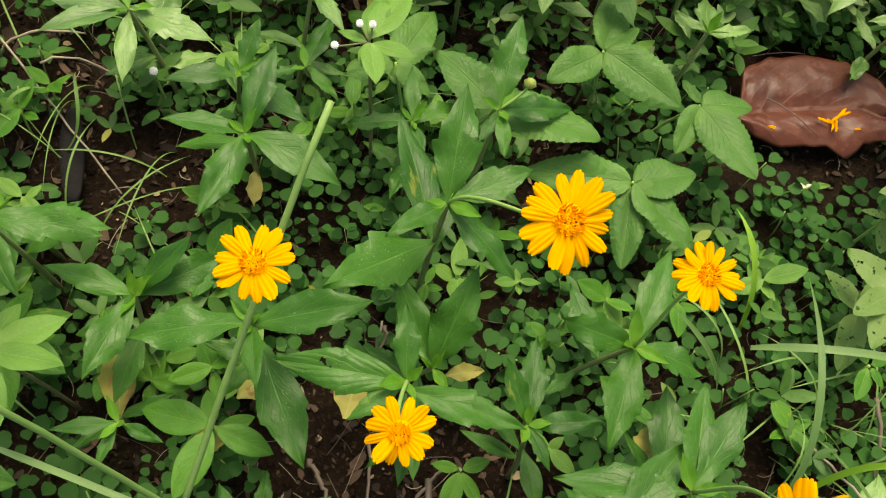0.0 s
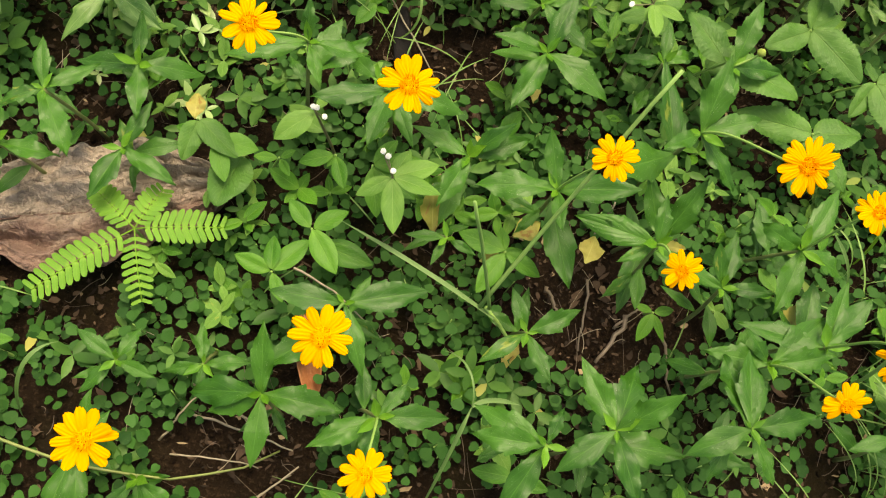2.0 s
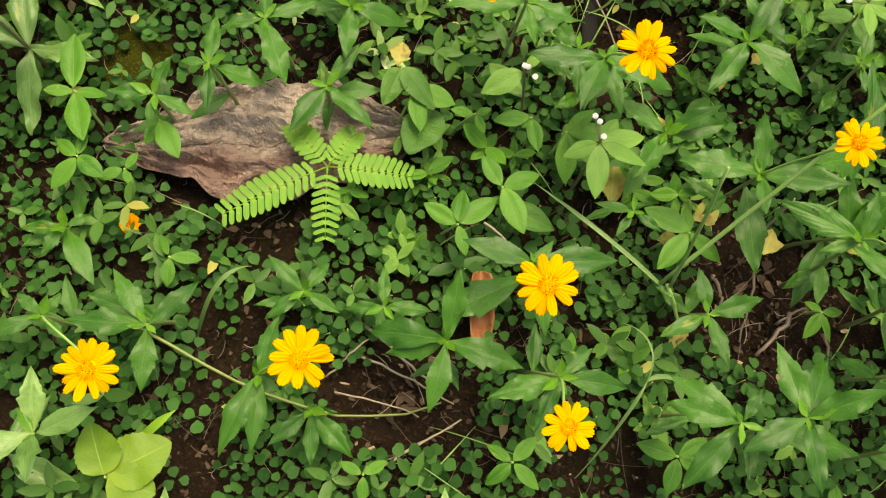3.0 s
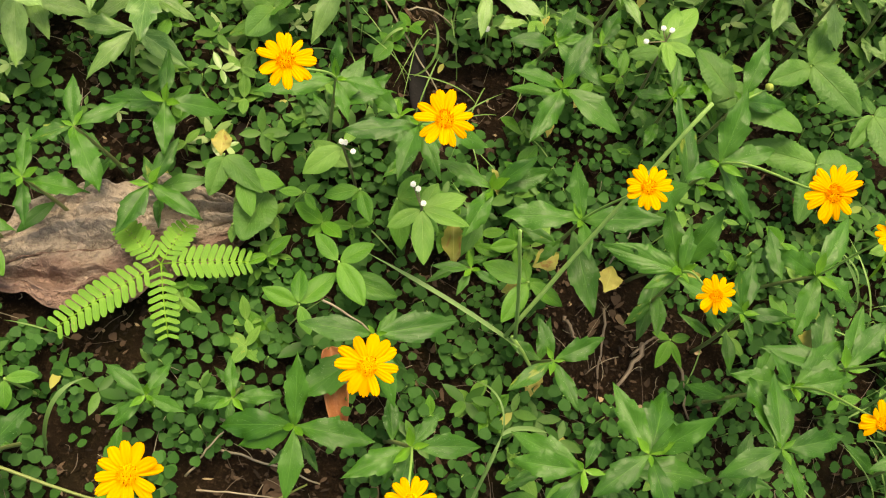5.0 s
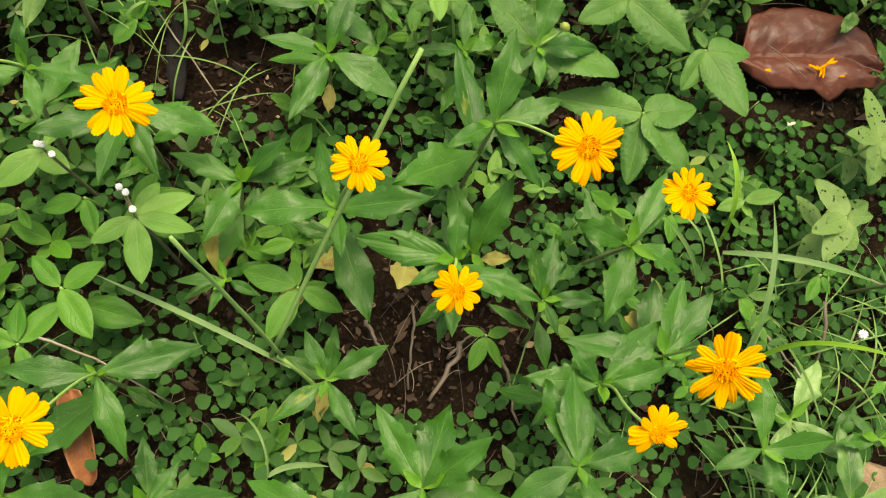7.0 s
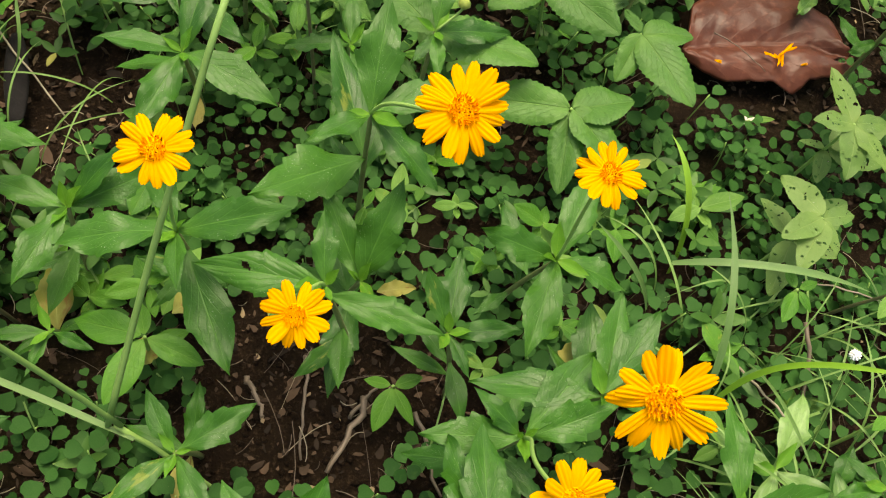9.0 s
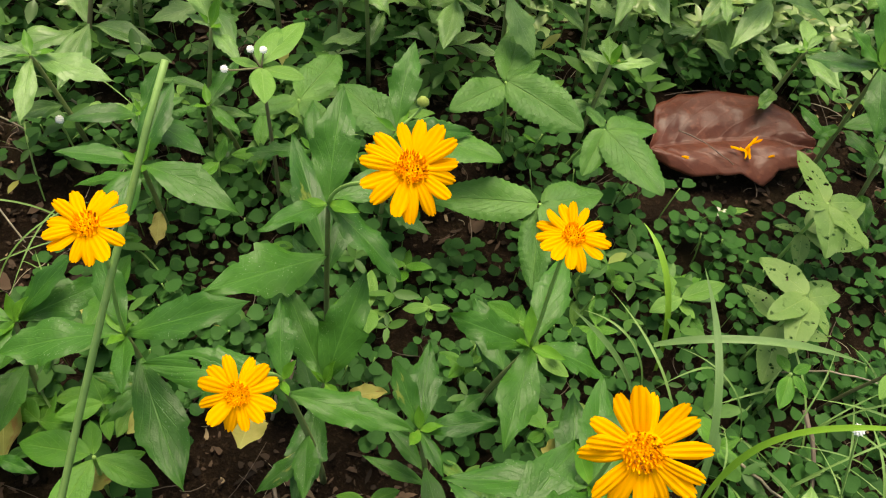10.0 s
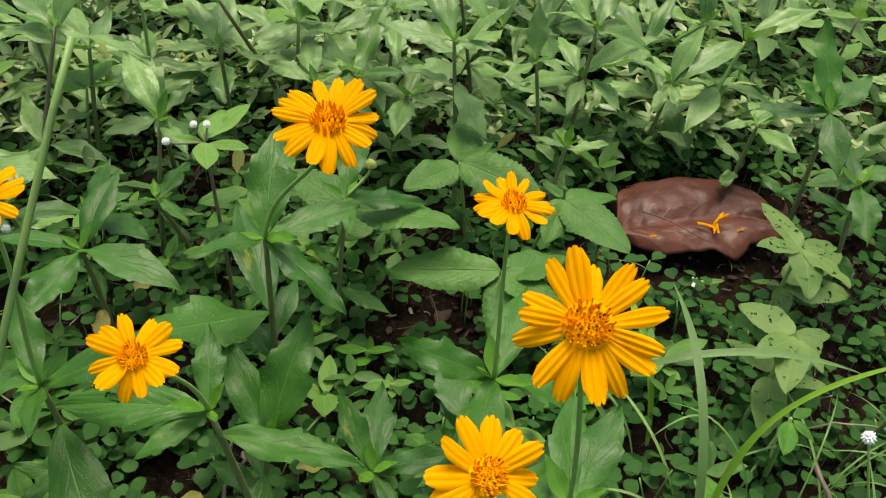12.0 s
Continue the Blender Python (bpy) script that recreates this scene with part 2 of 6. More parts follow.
def dead_leaf_material(name, dark, mid, pale, rough=0.5, scale=60.0, lined=0.14):
    m = Nodes(name)
    at = m.coords("Object")
    uv = m.node("ShaderNodeSeparateXYZ", {0: m.node("ShaderNodeTexCoord").outputs["UV"]})
    off = m.math("ABSOLUTE", m.math("SUBTRACT", uv.outputs[0], 0.5))
    n, f = m.noise(at, scale, 4.0), m.noise(at, scale * 9, 4.0)
    ramp = m.math("FRACT", m.math("SUBTRACT", m.math("MULTIPLY", uv.outputs[1], 8.0), m.math("MULTIPLY", off, 5.0)))
    side = m.math("SUBTRACT", 1.0, m.step(m.math("ABSOLUTE", m.math("SUBTRACT", ramp, 0.5)), 0.01, 0.06))
    rib = m.math("SUBTRACT", 1.0, m.step(off, 0.008, 0.02))
    lines = m.math("MAXIMUM", m.math("MULTIPLY", side, 0.5), rib)
    colour = m.mix(m.step(n, 0.3, 0.7), dark, mid)
    colour = m.mix(m.math("MULTIPLY", m.step(f, 0.5, 0.75), 0.4), colour, pale)
    colour = m.mix(m.math("MULTIPLY", lines, lined), colour, pale)
    colour = m.mix(m.math("MULTIPLY", m.step(m.noise(at, scale * 3), 0.62, 0.7), 0.5), colour, dark)
    relief = m.math("ADD", m.math("MULTIPLY", f, 0.6), m.math("MULTIPLY", lines, lined * 3))
    return m.done(colour, rough, relief, 0.4, 0.001, spec=0.25)


BROWN_LEAF = dead_leaf_material("reddish_brown_dead_leaf", (0.052, 0.015, 0.009), (0.098, 0.030, 0.017), (0.17, 0.064, 0.040), 0.42, 34.0, 0.10)


def weathered_leaf_material():
    """An old leaf, grey along one half and reddish brown along the other, finely wrinkled, with crease shade in its
    colour.
    """
    m = Nodes("greyish_brown_dead_leaf")
    at = m.coords("Object")
    uv = m.node("ShaderNodeSeparateXYZ", {0: m.node("ShaderNodeTexCoord").outputs["UV"]})
    wide, mid, fine = m.noise(at, 22.0, 3.0), m.noise(at, 90.0, 4.0), m.noise(at, 420.0, 4.0)
    folds = m.math("ABSOLUTE", m.math("SUBTRACT", m.noise(at, 60.0, 5.0, 0.65), 0.5))
    colour = m.mix(mid, (0.13, 0.080, 0.066), (0.27, 0.180, 0.150))
    # paler and greyer towards one long edge, with a wandering border
    grey_half = m.step(m.math("ADD", uv.outputs[0], m.math("MULTIPLY", m.math("SUBTRACT", wide, 0.5), 1.1)), 0.28, 0.54)
    colour = m.mix(m.math("MULTIPLY", grey_half, 0.85), colour, m.mix(fine, (0.27, 0.215, 0.175), (0.50, 0.43, 0.36)))
    colour = m.mix(m.math("MULTIPLY", m.step(fine, 0.55, 0.75), 0.4), colour, (0.40, 0.31, 0.24))
    # shade in the bottoms of the folds, put into the colour
    colour = m.mix(m.math("SUBTRACT", 0.4, m.step(folds, 0.0, 0.05), clamp=True), colour, (0.07, 0.035, 0.025))
    relief = m.math("ADD", m.math("MULTIPLY", folds, 6.0), m.math("MULTIPLY", fine, 0.5))
    return m.done(colour, 0.75, relief, 0.9, 0.003, spec=0.2)


GREY_LEAF = weathered_leaf_material()
TAN_LEAF = dead_leaf_material("orange_brown_dead_leaf", (0.24, 0.085, 0.035), (0.36, 0.15, 0.065), (0.45, 0.24, 0.12), 0.45, 80.0)
BLACK_POD = dead_leaf_material("blackish_pod", (0.003, 0.002, 0.002), (0.006, 0.005, 0.005), (0.03, 0.026, 0.026), 0.85, 150.0)
BEIGE_STONE = dead_leaf_material("beige_stone", (0.13, 0.085, 0.05), (0.25, 0.175, 0.115), (0.38, 0.29, 0.2), 0.8, 90.0)


def moss_material():
    m = Nodes("olive_moss")
    at = m.coords("Object")
    wide, fine = m.noise(at, 90.0, 4.0), m.noise(at, 900.0, 4.0)
    colour = m.mix(wide, (0.016, 0.020, 0.003), (0.055, 0.055, 0.008))
    colour = m.mix(m.step(fine, 0.5, 0.7), colour, (0.075, 0.085, 0.014))
    return m.done(colour, 0.95, fine, 1.0, 0.003, spec=0.03)


MOSS = moss_material()


def plain(name, colour, other, rough=0.7, scale=900.0):
    m = Nodes(name)
    n = m.noise(m.coords(), scale)
    return m.done(m.mix(n, colour, other), rough, n, 0.4, 0.0005)


STEM_DAISY = stem_material("brownish_green_stem", (0.12, 0.12, 0.045), (0.18, 0.25, 0.075))
STEM_OLIVE = stem_material("olive_runner", (0.10, 0.14, 0.03), (0.20, 0.24, 0.07))
WITHERED_WHITE = plain("withered_floret", (0.50, 0.46, 0.38), (0.66, 0.62, 0.54))
WHITE_FLOWER = plain("white_floret", (0.82, 0.82, 0.76), (0.9, 0.9, 0.85))
BUD_YELLOW = plain("yellow_green_bud", (0.17, 0.25, 0.04), (0.28, 0.33, 0.06))
BUD_GREEN = plain("green_bud", (0.16, 0.26, 0.08), (0.24, 0.34, 0.12))



# ---- building kit ----
def mesh_of(name, verts, faces, material, uvs=None, smooth=True):
    me = bpy.data.meshes.new(name)
    me.from_pydata([tuple(v) for v in verts], [], [tuple(f) for f in faces])
    me.materials.append(material)
    if uvs is not None:
        layer = me.uv_layers.new(name="UVMap")
        loops = np.empty(len(me.loops), dtype=np.int32)
        me.loops.foreach_get("vertex_index", loops)
        layer.data.foreach_set("uv", np.asarray(uvs, dtype=np.float32)[loops].ravel())
    if smooth:
        me.polygons.foreach_set("use_smooth", [True] * len(me.polygons))
    me.update()
    return me


def thing(name, place, label, category, group="", kind=""):
    ob = new(name)
    ob.empty_display_size = 0.01
    ob.location = place
    return tagged(ob, label, category, group, kind)


def part(name, me, parent, m=None, label=""):
    """One mesh under a thing or a part; m is its pose in the parent's axes."""
    ob = new(name, me)
    ob.parent = parent
    if m is not None:
        ob.matrix_basis = m
    return tagged(ob, label) if label else ob


def bezier(a, b, c, d, n):
    a, b, c, d = (np.array(p, dtype=float) for p in (a, b, c, d))
    t = np.linspace(0, 1, n)[:, None]
    return a * (1 - t) ** 3 + 3 * b * t * (1 - t) ** 2 + 3 * c * t * t * (1 - t) + d * t ** 3


def tube(points, radii, sides=6):
    """Vertices and faces of a round stem along points."""
    points = np.asarray(points, dtype=float)
    n = len(points)
    radii = np.broadcast_to(np.asarray(radii, dtype=float), (n,))
    along = np.gradient(points, axis=0)
    along /= np.linalg.norm(along, axis=1)[:, None] + 1e-12
    ref = np.array([0.0, 0.0, 1.0]) if abs(along[:, 2]).mean() < 0.8 else np.array([1.0, 0.0, 0.0])
    side = np.cross(along, ref)
    side /= np.linalg.norm(side, axis=1)[:, None] + 1e-12
    up = np.cross(side, along)
    turn = np.linspace(0, 2 * np.pi, sides, endpoint=False)
    ring = side[:, None] * np.cos(turn)[None, :, None] + up[:, None] * np.sin(turn)[None, :, None]
    verts = (points[:, None] + ring * radii[:, None, None]).reshape(-1, 3)
    faces = [(i * sides + k, i * sides + (k + 1) % sides, (i + 1) * sides + (k + 1) % sides, (i + 1) * sides + k) for i in range(n - 1) for k in range(sides)]
    faces += [tuple(range(sides))[::-1], tuple((n - 1) * sides + k for k in range(sides))]
    return verts, faces


def sheet(width, n, across, bend, fold, wave, seed, twist=0.0, bite=(), veins=5.0, slant=2.2, quilt=0.0, dome=0.0):
    """A leaf one unit long along x. width(v): half width at v; bend: how far the tip droops; fold: the V across; dome: how far each half
    arches over; quilt: the swelling between side veins; bite: holes as (v, u, size)."""
    r = random.Random(seed)
    p1, p2 = r.uniform(0, 6), r.uniform(0, 6)
    cols = np.linspace(-1, 1, across)
    verts, uvs = [], []
    for i in range(n + 1):
        v = i / n
        w = [width(v, -1), width(v, 1)]
        for c in cols:
            y = c * (w[0] if c < 0 else w[1])
            q = abs(c)
            z = -bend * v * v + bend * 0.35 * v + fold * abs(y) + wave * math.sin(9 * v + p1 + (2 if c < 0 else 0)) * q * 0.6 + wave * 0.5 * math.sin(17 * v + p2) * q
            z += dome * max(w) * (q - 1.25 * q * q * q) - quilt * math.cos(6.283 * (v * veins - q * 0.25 * slant * veins - 0.5)) * q * (1 - 0.75 * q) * min(1.0, 4 * v, 4 * (1 - v))
            z += twist * v * y
            verts.append((v * (1 - 0.25 * bend * bend * v), y, z))
            uvs.append((0.5 + 0.5 * c, v))
    faces = []
    for i in range(n):
        for k in range(across - 1):
            v, u = (i + 0.5) / n, (k + 0.5) / (across - 1)
            if any((v - a) ** 2 + (0.3 * (u - b)) ** 2 < s * s for a, b, s in bite):
                continue
            faces.append((i * across + k, (i + 1) * across + k, (i + 1) * across + k + 1, i * across + k + 1))
    return verts, faces, uvs


def lance(teeth, depth, fat, seed):
    """Half width of a leaf with a wedge-shaped foot, broadest near its middle, with a few coarse teeth a side that point forward, and a sharp tip."""
    r = random.Random(seed)
    peak = r.uniform(0.44, 0.54)
    rows = {}
    for s in (-1, 1):
        at = peak + r.uniform(0.02, 0.12)
        rows[s] = []
        for k in range(teeth):
            rows[s].append((at, depth * (1 - 0.25 * k) * r.uniform(0.7, 1.2)))
            at += r.uniform(0.13, 0.19)

    def width(v, s):
        if v < peak:
            w = fat * (0.09 + 0.91 * math.sin(0.5 * math.pi * v / peak) ** 1.2)
        else:
            w = fat * max(0.0, 1 - ((v - peak) / (1 - peak)) ** 1.4)
        for p, d in rows[s]:
            x = v - p
            if -0.15 < x <= 0:
                w *= 1 + d * (1 + x / 0.15) ** 1.6
            elif 0 < x < 0.10:
                w *= 1 - 0.35 * d * (1 - x / 0.10)
        w *= 1 + 0.045 * ((v * 13 + s * 0.3) % 1.0 - 0.5) * min(1, v * 4)
        return max(w, 0.004)
    return width


def ovate(fat, teeth, depth):
    def width(v, s):
        w = fat * (math.sin(math.pi * v ** 0.78) ** 0.62) * (1 - 0.12 * v)
        w *= 1 - depth * ((v * teeth) % 1.0)
        return max(w, 0.004)
    return width


def ellipse(fat):
    return lambda v, s: max(0.004, fat * math.sin(math.pi * v ** 0.9) ** 0.8)


LEAF_TIP = {}


def leaf_set(name, shape, material, count, n, across=5, bend=(0.05, 0.4), fold=(0.05, 0.45), wave=0.025, bites=False, quilt=0.0, dome=(0.0, 0.0), veins=5.0, slant=2.2, torn=()):
    """Several leaves of a kind; how far each one's tip lies from its foot is kept in LEAF_TIP."""
    out = []
    for k in range(count):
        r = random.Random(k * 17 + len(name))
        bite = [(r.uniform(0.25, 0.85), r.uniform(0.12, 0.88), r.uniform(0.008, 0.022) * (1.9 if q < 2 else 1)) for q in range(r.randint(9, 17))] if bites else torn
        drop = r.uniform(*bend)
        verts, faces, uvs = sheet(shape(k), n, across, drop, r.uniform(*fold), wave * r.uniform(0.5, 1.4), k, r.uniform(-0.4, 0.4), bite=bite, quilt=quilt * r.uniform(0.6, 1.3), dome=r.uniform(*dome), veins=veins, slant=slant)
        out.append(mesh_of(name, verts, faces, material, uvs))
        LEAF_TIP[out[-1]] = (1 - 0.25 * drop * drop, -0.65 * drop)
    return out


LEAVES = {
    "daisy": leaf_set("leaf", lambda k: lance((1, 2, 2, 3, 0, 2)[k % 6], (0.14, 0.24, 0.18, 0.18, 0.0, 0.26)[k % 6], 0.150 + 0.011 * (k % 4), k), LEAF_DEEP, 18, 48, across=11, bend=(0.0, 0.42), fold=(0.0, 0.22), wave=0.04, quilt=0.014, dome=(0.05, 0.28)),
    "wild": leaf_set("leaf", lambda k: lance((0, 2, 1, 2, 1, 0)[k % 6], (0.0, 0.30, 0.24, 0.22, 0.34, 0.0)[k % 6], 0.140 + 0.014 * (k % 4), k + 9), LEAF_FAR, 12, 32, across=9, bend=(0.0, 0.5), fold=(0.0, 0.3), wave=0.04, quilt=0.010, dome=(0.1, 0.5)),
    "young": leaf_set("leaf", lambda k: lance(0, 0.12, 0.16 + 0.015 * (k % 3), k + 40), LEAF_YOUNG, 5, 20, bend=(-0.2, 0.3), fold=(0.2, 0.6)),
    "broad": leaf_set("leaf", lambda k: ovate(0.32 + 0.025 * (k % 3), 15, 0.09), LEAF_BROAD, 6, 60, across=11, bend=(0.05, 0.3), fold=(0.0, 0.15), quilt=0.010, dome=(0.1, 0.3), veins=9.0, slant=1.7),
    "smooth": leaf_set("leaf", lambda k: ellipse(0.22 + 0.02 * (k % 3)), LEAF_SMOOTH, 5, 18, across=7, bend=(0.0, 0.3), fold=(0.05, 0.25), wave=0.01, dome=(0.1, 0.35)),
    "pale": leaf_set("leaf", lambda k: ellipse(0.21 + 0.02 * (k % 3)), LEAF_PALE, 5, 18, across=7, bend=(0.0, 0.3), fold=(0.05, 0.25), wave=0.015, dome=(0.1, 0.35)),
    "yellow": leaf_set("leaf", lambda k: lance(2, 0.15, 0.2 + 0.03 * (k % 2), k), LEAF_YELLOW, 4, 24, across=9, bend=(0.1, 0.5), fold=(0.0, 0.5), wave=0.09),
    "eaten": leaf_set("leaf", lambda k: ovate(0.25 + 0.02 * (k % 3), 9, 0.06), LEAF_EATEN, 5, 56, across=25, bend=(0.05, 0.3), fold=(0.0, 0.2), bites=True),
    "lime": leaf_set("leaf", lambda k: ovate(0.46, 9, 0.09), LEAF_LIME, 3, 28, across=9, bend=(0.05, 0.25), fold=(0.0, 0.15), wave=0.03, quilt=0.01),
}
LEAVES["holed"] = leaf_set("leaf", lambda k: lance(1, 0.16, 0.165, 4), LEAF_DEEP, 1, 70, across=25, bend=(0.2, 0.25), fold=(0.05, 0.1), wave=0.03, quilt=0.012, dome=(0.25, 0.3), torn=((0.60, 0.38, 0.026), (0.64, 0.32, 0.020), (0.57, 0.44, 0.014)))
NATURAL_WIDTH = {"holed": 0.38, "daisy": 0.40, "young": 0.32, "wild": 0.32, "broad": 0.64, "smooth": 0.42, "pale": 0.42, "yellow": 0.4, "eaten": 0.48, "lime": 0.88}


def add_leaf(owner, kind, at, azimuth, length, rise, width, r):
    """A leaf under its plant: from the point at (in the plant's axes) to a tip length away towards azimuth, rise degrees up; width as a share of its length."""
    me = LEAVES[kind][r.randrange(len(LEAVES[kind]))]
    reach, sag = LEAF_TIP[me]
    pitch = rise - math.degrees(math.atan2(sag, reach))
    m = Matrix.Translation(at) @ Matrix.Rotation(radians(azimuth), 4, "Z") @ Matrix.Rotation(radians(-pitch), 4, "Y") @ Matrix.Rotation(radians(r.uniform(-14, 14)), 4, "X")
    size = length / math.hypot(reach, sag)
    w = size * (width / NATURAL_WIDTH[kind] if width else 1.0)
    return part("leaf", me, owner, m @ Matrix.Diagonal((size, w, size, 1)))


def petal_mesh(seed, bend):
    """A ray floret: a strap with two deep grooves, widening to a tip with two notches."""
    r = random.Random(seed)
    n, across = 14, 13
    notch, skew = r.uniform(0.035, 0.075), r.uniform(-0.04, 0.04)
    verts, uvs, faces = [], [], []
    for i in range(n + 1):
        v = i / n
        half = 0.20 * (0.36 + 0.64 * math.sin(math.pi * min(0.56, 0.10 + 0.60 * v))) * (1 - 0.30 * max(0.0, v - 0.8) ** 2 * 25 * 0.3)
        for k in range(across):
            c = k / (across - 1) * 2 - 1
            tip = 1.0 - 0.20 * c ** 4 - 0.05 * c * c - notch * max(0.0, math.cos(3 * math.pi * c + math.pi)) * (abs(c) < 0.75) + skew * c
            x = v * (1 - (1 - tip) * v ** 4)
            y = c * half
            z = -bend * v * v + 0.10 * v + 0.020 * math.cos(3 * math.pi * c) * min(1, 3 * v) - 0.06 * c * c * v + 0.02 * math.sin(5 * v + seed) * c
            verts.append((x, y, z)), uvs.append((0.5 + 0.5 * c, v))
    for i in range(n):
        for k in range(across - 1):
            a = i * across + k
            faces.append((a, a + across, a + across + 1, a + 1))
    return mesh_of("petal", verts, faces, PETAL, uvs)


PETALS = [petal_mesh(k, b) for k, b in enumerate((0.02, 0.14, 0.26, 0.08, -0.06, 0.34, 0.18))]


def disc_mesh(seed):
    """The flower's middle: a low dome covered with small florets, some of them open with a dark tip."""
    r = random.Random(seed)
    verts, faces = [], []

    def blob(c, rad, h, sides=6):
        base = len(verts)
        for q, (s, z) in enumerate(((1.0, 0.0), (1.05, 0.55), (0.6, 1.0))):
            for k in range(sides):
                a = 2 * math.pi * k / sides + q * 0.2
                verts.append((c[0] + rad * s * math.cos(a) + c[0] * 0.25 * z * h, c[1] + rad * s * math.sin(a) + c[1] * 0.25 * z * h, c[2] + h * z))
        for q in range(2):
            for k in range(sides):
                faces.append((base + q * sides + k, base + q * sides + (k + 1) % sides, base + (q + 1) * sides + (k + 1) % sides, base + (q + 1) * sides + k))
        faces.append(tuple(base + 2 * sides + k for k in range(sides)))

    blob((0, 0, -0.10), 0.97, 0.30, 16)
    count = 96
    for i in range(count):
        rad = math.sqrt((i + 0.5) / count)
        a = i * 2.39996 + r.uniform(-0.12, 0.12)
        h = r.uniform(0.20, 0.42) * (1.3 if rad > 0.55 else 0.75)
        lean = 0.92 * rad * r.uniform(0.95, 1.05)
        q = r.uniform(0.045, 0.075)
        foot = (lean * math.cos(a), lean * math.sin(a), 0.16 * (1 - rad * rad))
        blob(foot, q, h, 5)
        if rad > 0.5 and r.random() < 0.75:
            top = (foot[0] * (1 + 0.25 * h), foot[1] * (1 + 0.25 * h), foot[2] + h)
            blob(top, q * 0.55, r.uniform(0.06, 0.16), 4)
    return mesh_of("flower_head", verts, faces, DISC, None, smooth=False)


DISCS = [disc_mesh(k) for k in range(3)]


def calyx_mesh():
    verts, faces = [], []
    rings = ((0.12, -0.62), (0.55, -0.5), (0.9, -0.2), (1.0, 0.02))
    for rad, z in rings:
        for k in range(12):
            a = 2 * math.pi * k / 12
            s = 1 + (0.12 if k % 2 else 0) * (rad > 0.8)
            verts.append((rad * s * math.cos(a), rad * s * math.sin(a), z))
    for q in range(3):
        for k in range(12):
            faces.append((q * 12 + k, q * 12 + (k + 1) % 12, (q + 1) * 12 + (k + 1) % 12, (q + 1) * 12 + k))
    faces.append(tuple(range(12))[::-1])
    return mesh_of("calyx", verts, faces, BUD_GREEN)


CALYX = calyx_mesh()


def add_flower(owner, at, across, facing, petals, seed, gaps=(), fat=1.0):
    """A flower head under its plant, at the point at; facing: (azimuth, degrees away from straight up)."""
    r = random.Random(seed)
    size = across * 0.5
    tilt = Matrix.Translation(at) @ Matrix.Rotation(radians(facing[0]), 4, "Z") @ Matrix.Rotation(radians(facing[1]), 4, "Y") @ Matrix.Rotation(radians(-facing[0]), 4, "Z")
    dr = size * 0.33
    head = part("flower_head", DISCS[seed % 3], owner, tilt @ Matrix.Diagonal((dr, dr, dr, 1)), "orange flower disc ringed with yellow petals")
    part("calyx", CALYX, head, Matrix.Translation((0, 0, -0.05)), "green calyx cup")
    start = r.uniform(0, 360)
    for k in range(petals):
        if k in gaps:
            continue
        a = start + 360 * k / petals + r.uniform(-7, 7)
        length = (1 - 0.23) * size / dr * r.uniform(0.90, 1.08)
        lift = r.uniform(-8, 16) - 7 * (k % 2)
        m = Matrix.Rotation(radians(a), 4, "Z") @ Matrix.Translation((0.68, 0, 0.02 * (k % 2))) @ Matrix.Rotation(radians(-lift), 4, "Y") @ Matrix.Rotation(radians(r.uniform(-12, 12)), 4, "X")
        wide = length * fat * r.uniform(0.94, 1.22) * 13 / max(petals, 11)
        part("petal", PETALS[r.randrange(7)], head, m @ Matrix.Diagonal((length, wide, length, 1)))
    return head


def stem_part(owner, name, points, radii, material, label=""):
    verts, faces = tube(points, radii)
    return part(name, mesh_of(name, verts, faces, material), owner, None, label)


def bud_mesh():
    """A closed bud: a ribbed little dome of folded bracts."""
    verts, faces = [], []
    for q in range(7):
        e = q / 6 * math.pi * 0.5
        for k in range(16):
            a = 2 * math.pi * k / 16
            rad = max(0.05, math.cos(e)) * (1.0 if k % 2 else 0.88)
            verts.append((rad * math.cos(a), rad * math.sin(a), -0.3 + 1.1 * math.sin(e)))
    faces = [(q * 16 + k, q * 16 + (k + 1) % 16, (q + 1) * 16 + (k + 1) % 16, (q + 1) * 16 + k) for q in range(6) for k in range(16)]
    faces.append(tuple(range(96, 112)))
    return mesh_of("bud", verts, faces, BUD_YELLOW)


BUD = bud_mesh()
KINDS = {
    "daisy": ("creeping_daisy", "low creeping daisy plant with glossy toothed dark green leaves", "daisy plant", STEM_DAISY),
    "broad": ("broadleaf_weed", "low weed with broad soft green serrated leaves", "weed", STEM_GREEN),
    "smooth": ("smooth_leaved_herb", "small herb with smooth oval fresh green leaves", "herb", STEM_GREEN),
    "pale": ("white_flowered_herb", "pale green herb with oval leaves and tiny white flower balls", "herb", STEM_BROWN),
    "eaten": ("insect_eaten_herb", "pale green herb with oval leaves eaten full of holes", "herb", STEM_GREEN),
    "lime": ("lime_leaved_weed", "weed with large lime green toothed leaves", "weed", STEM_GREEN),
}
SERIAL = [0]


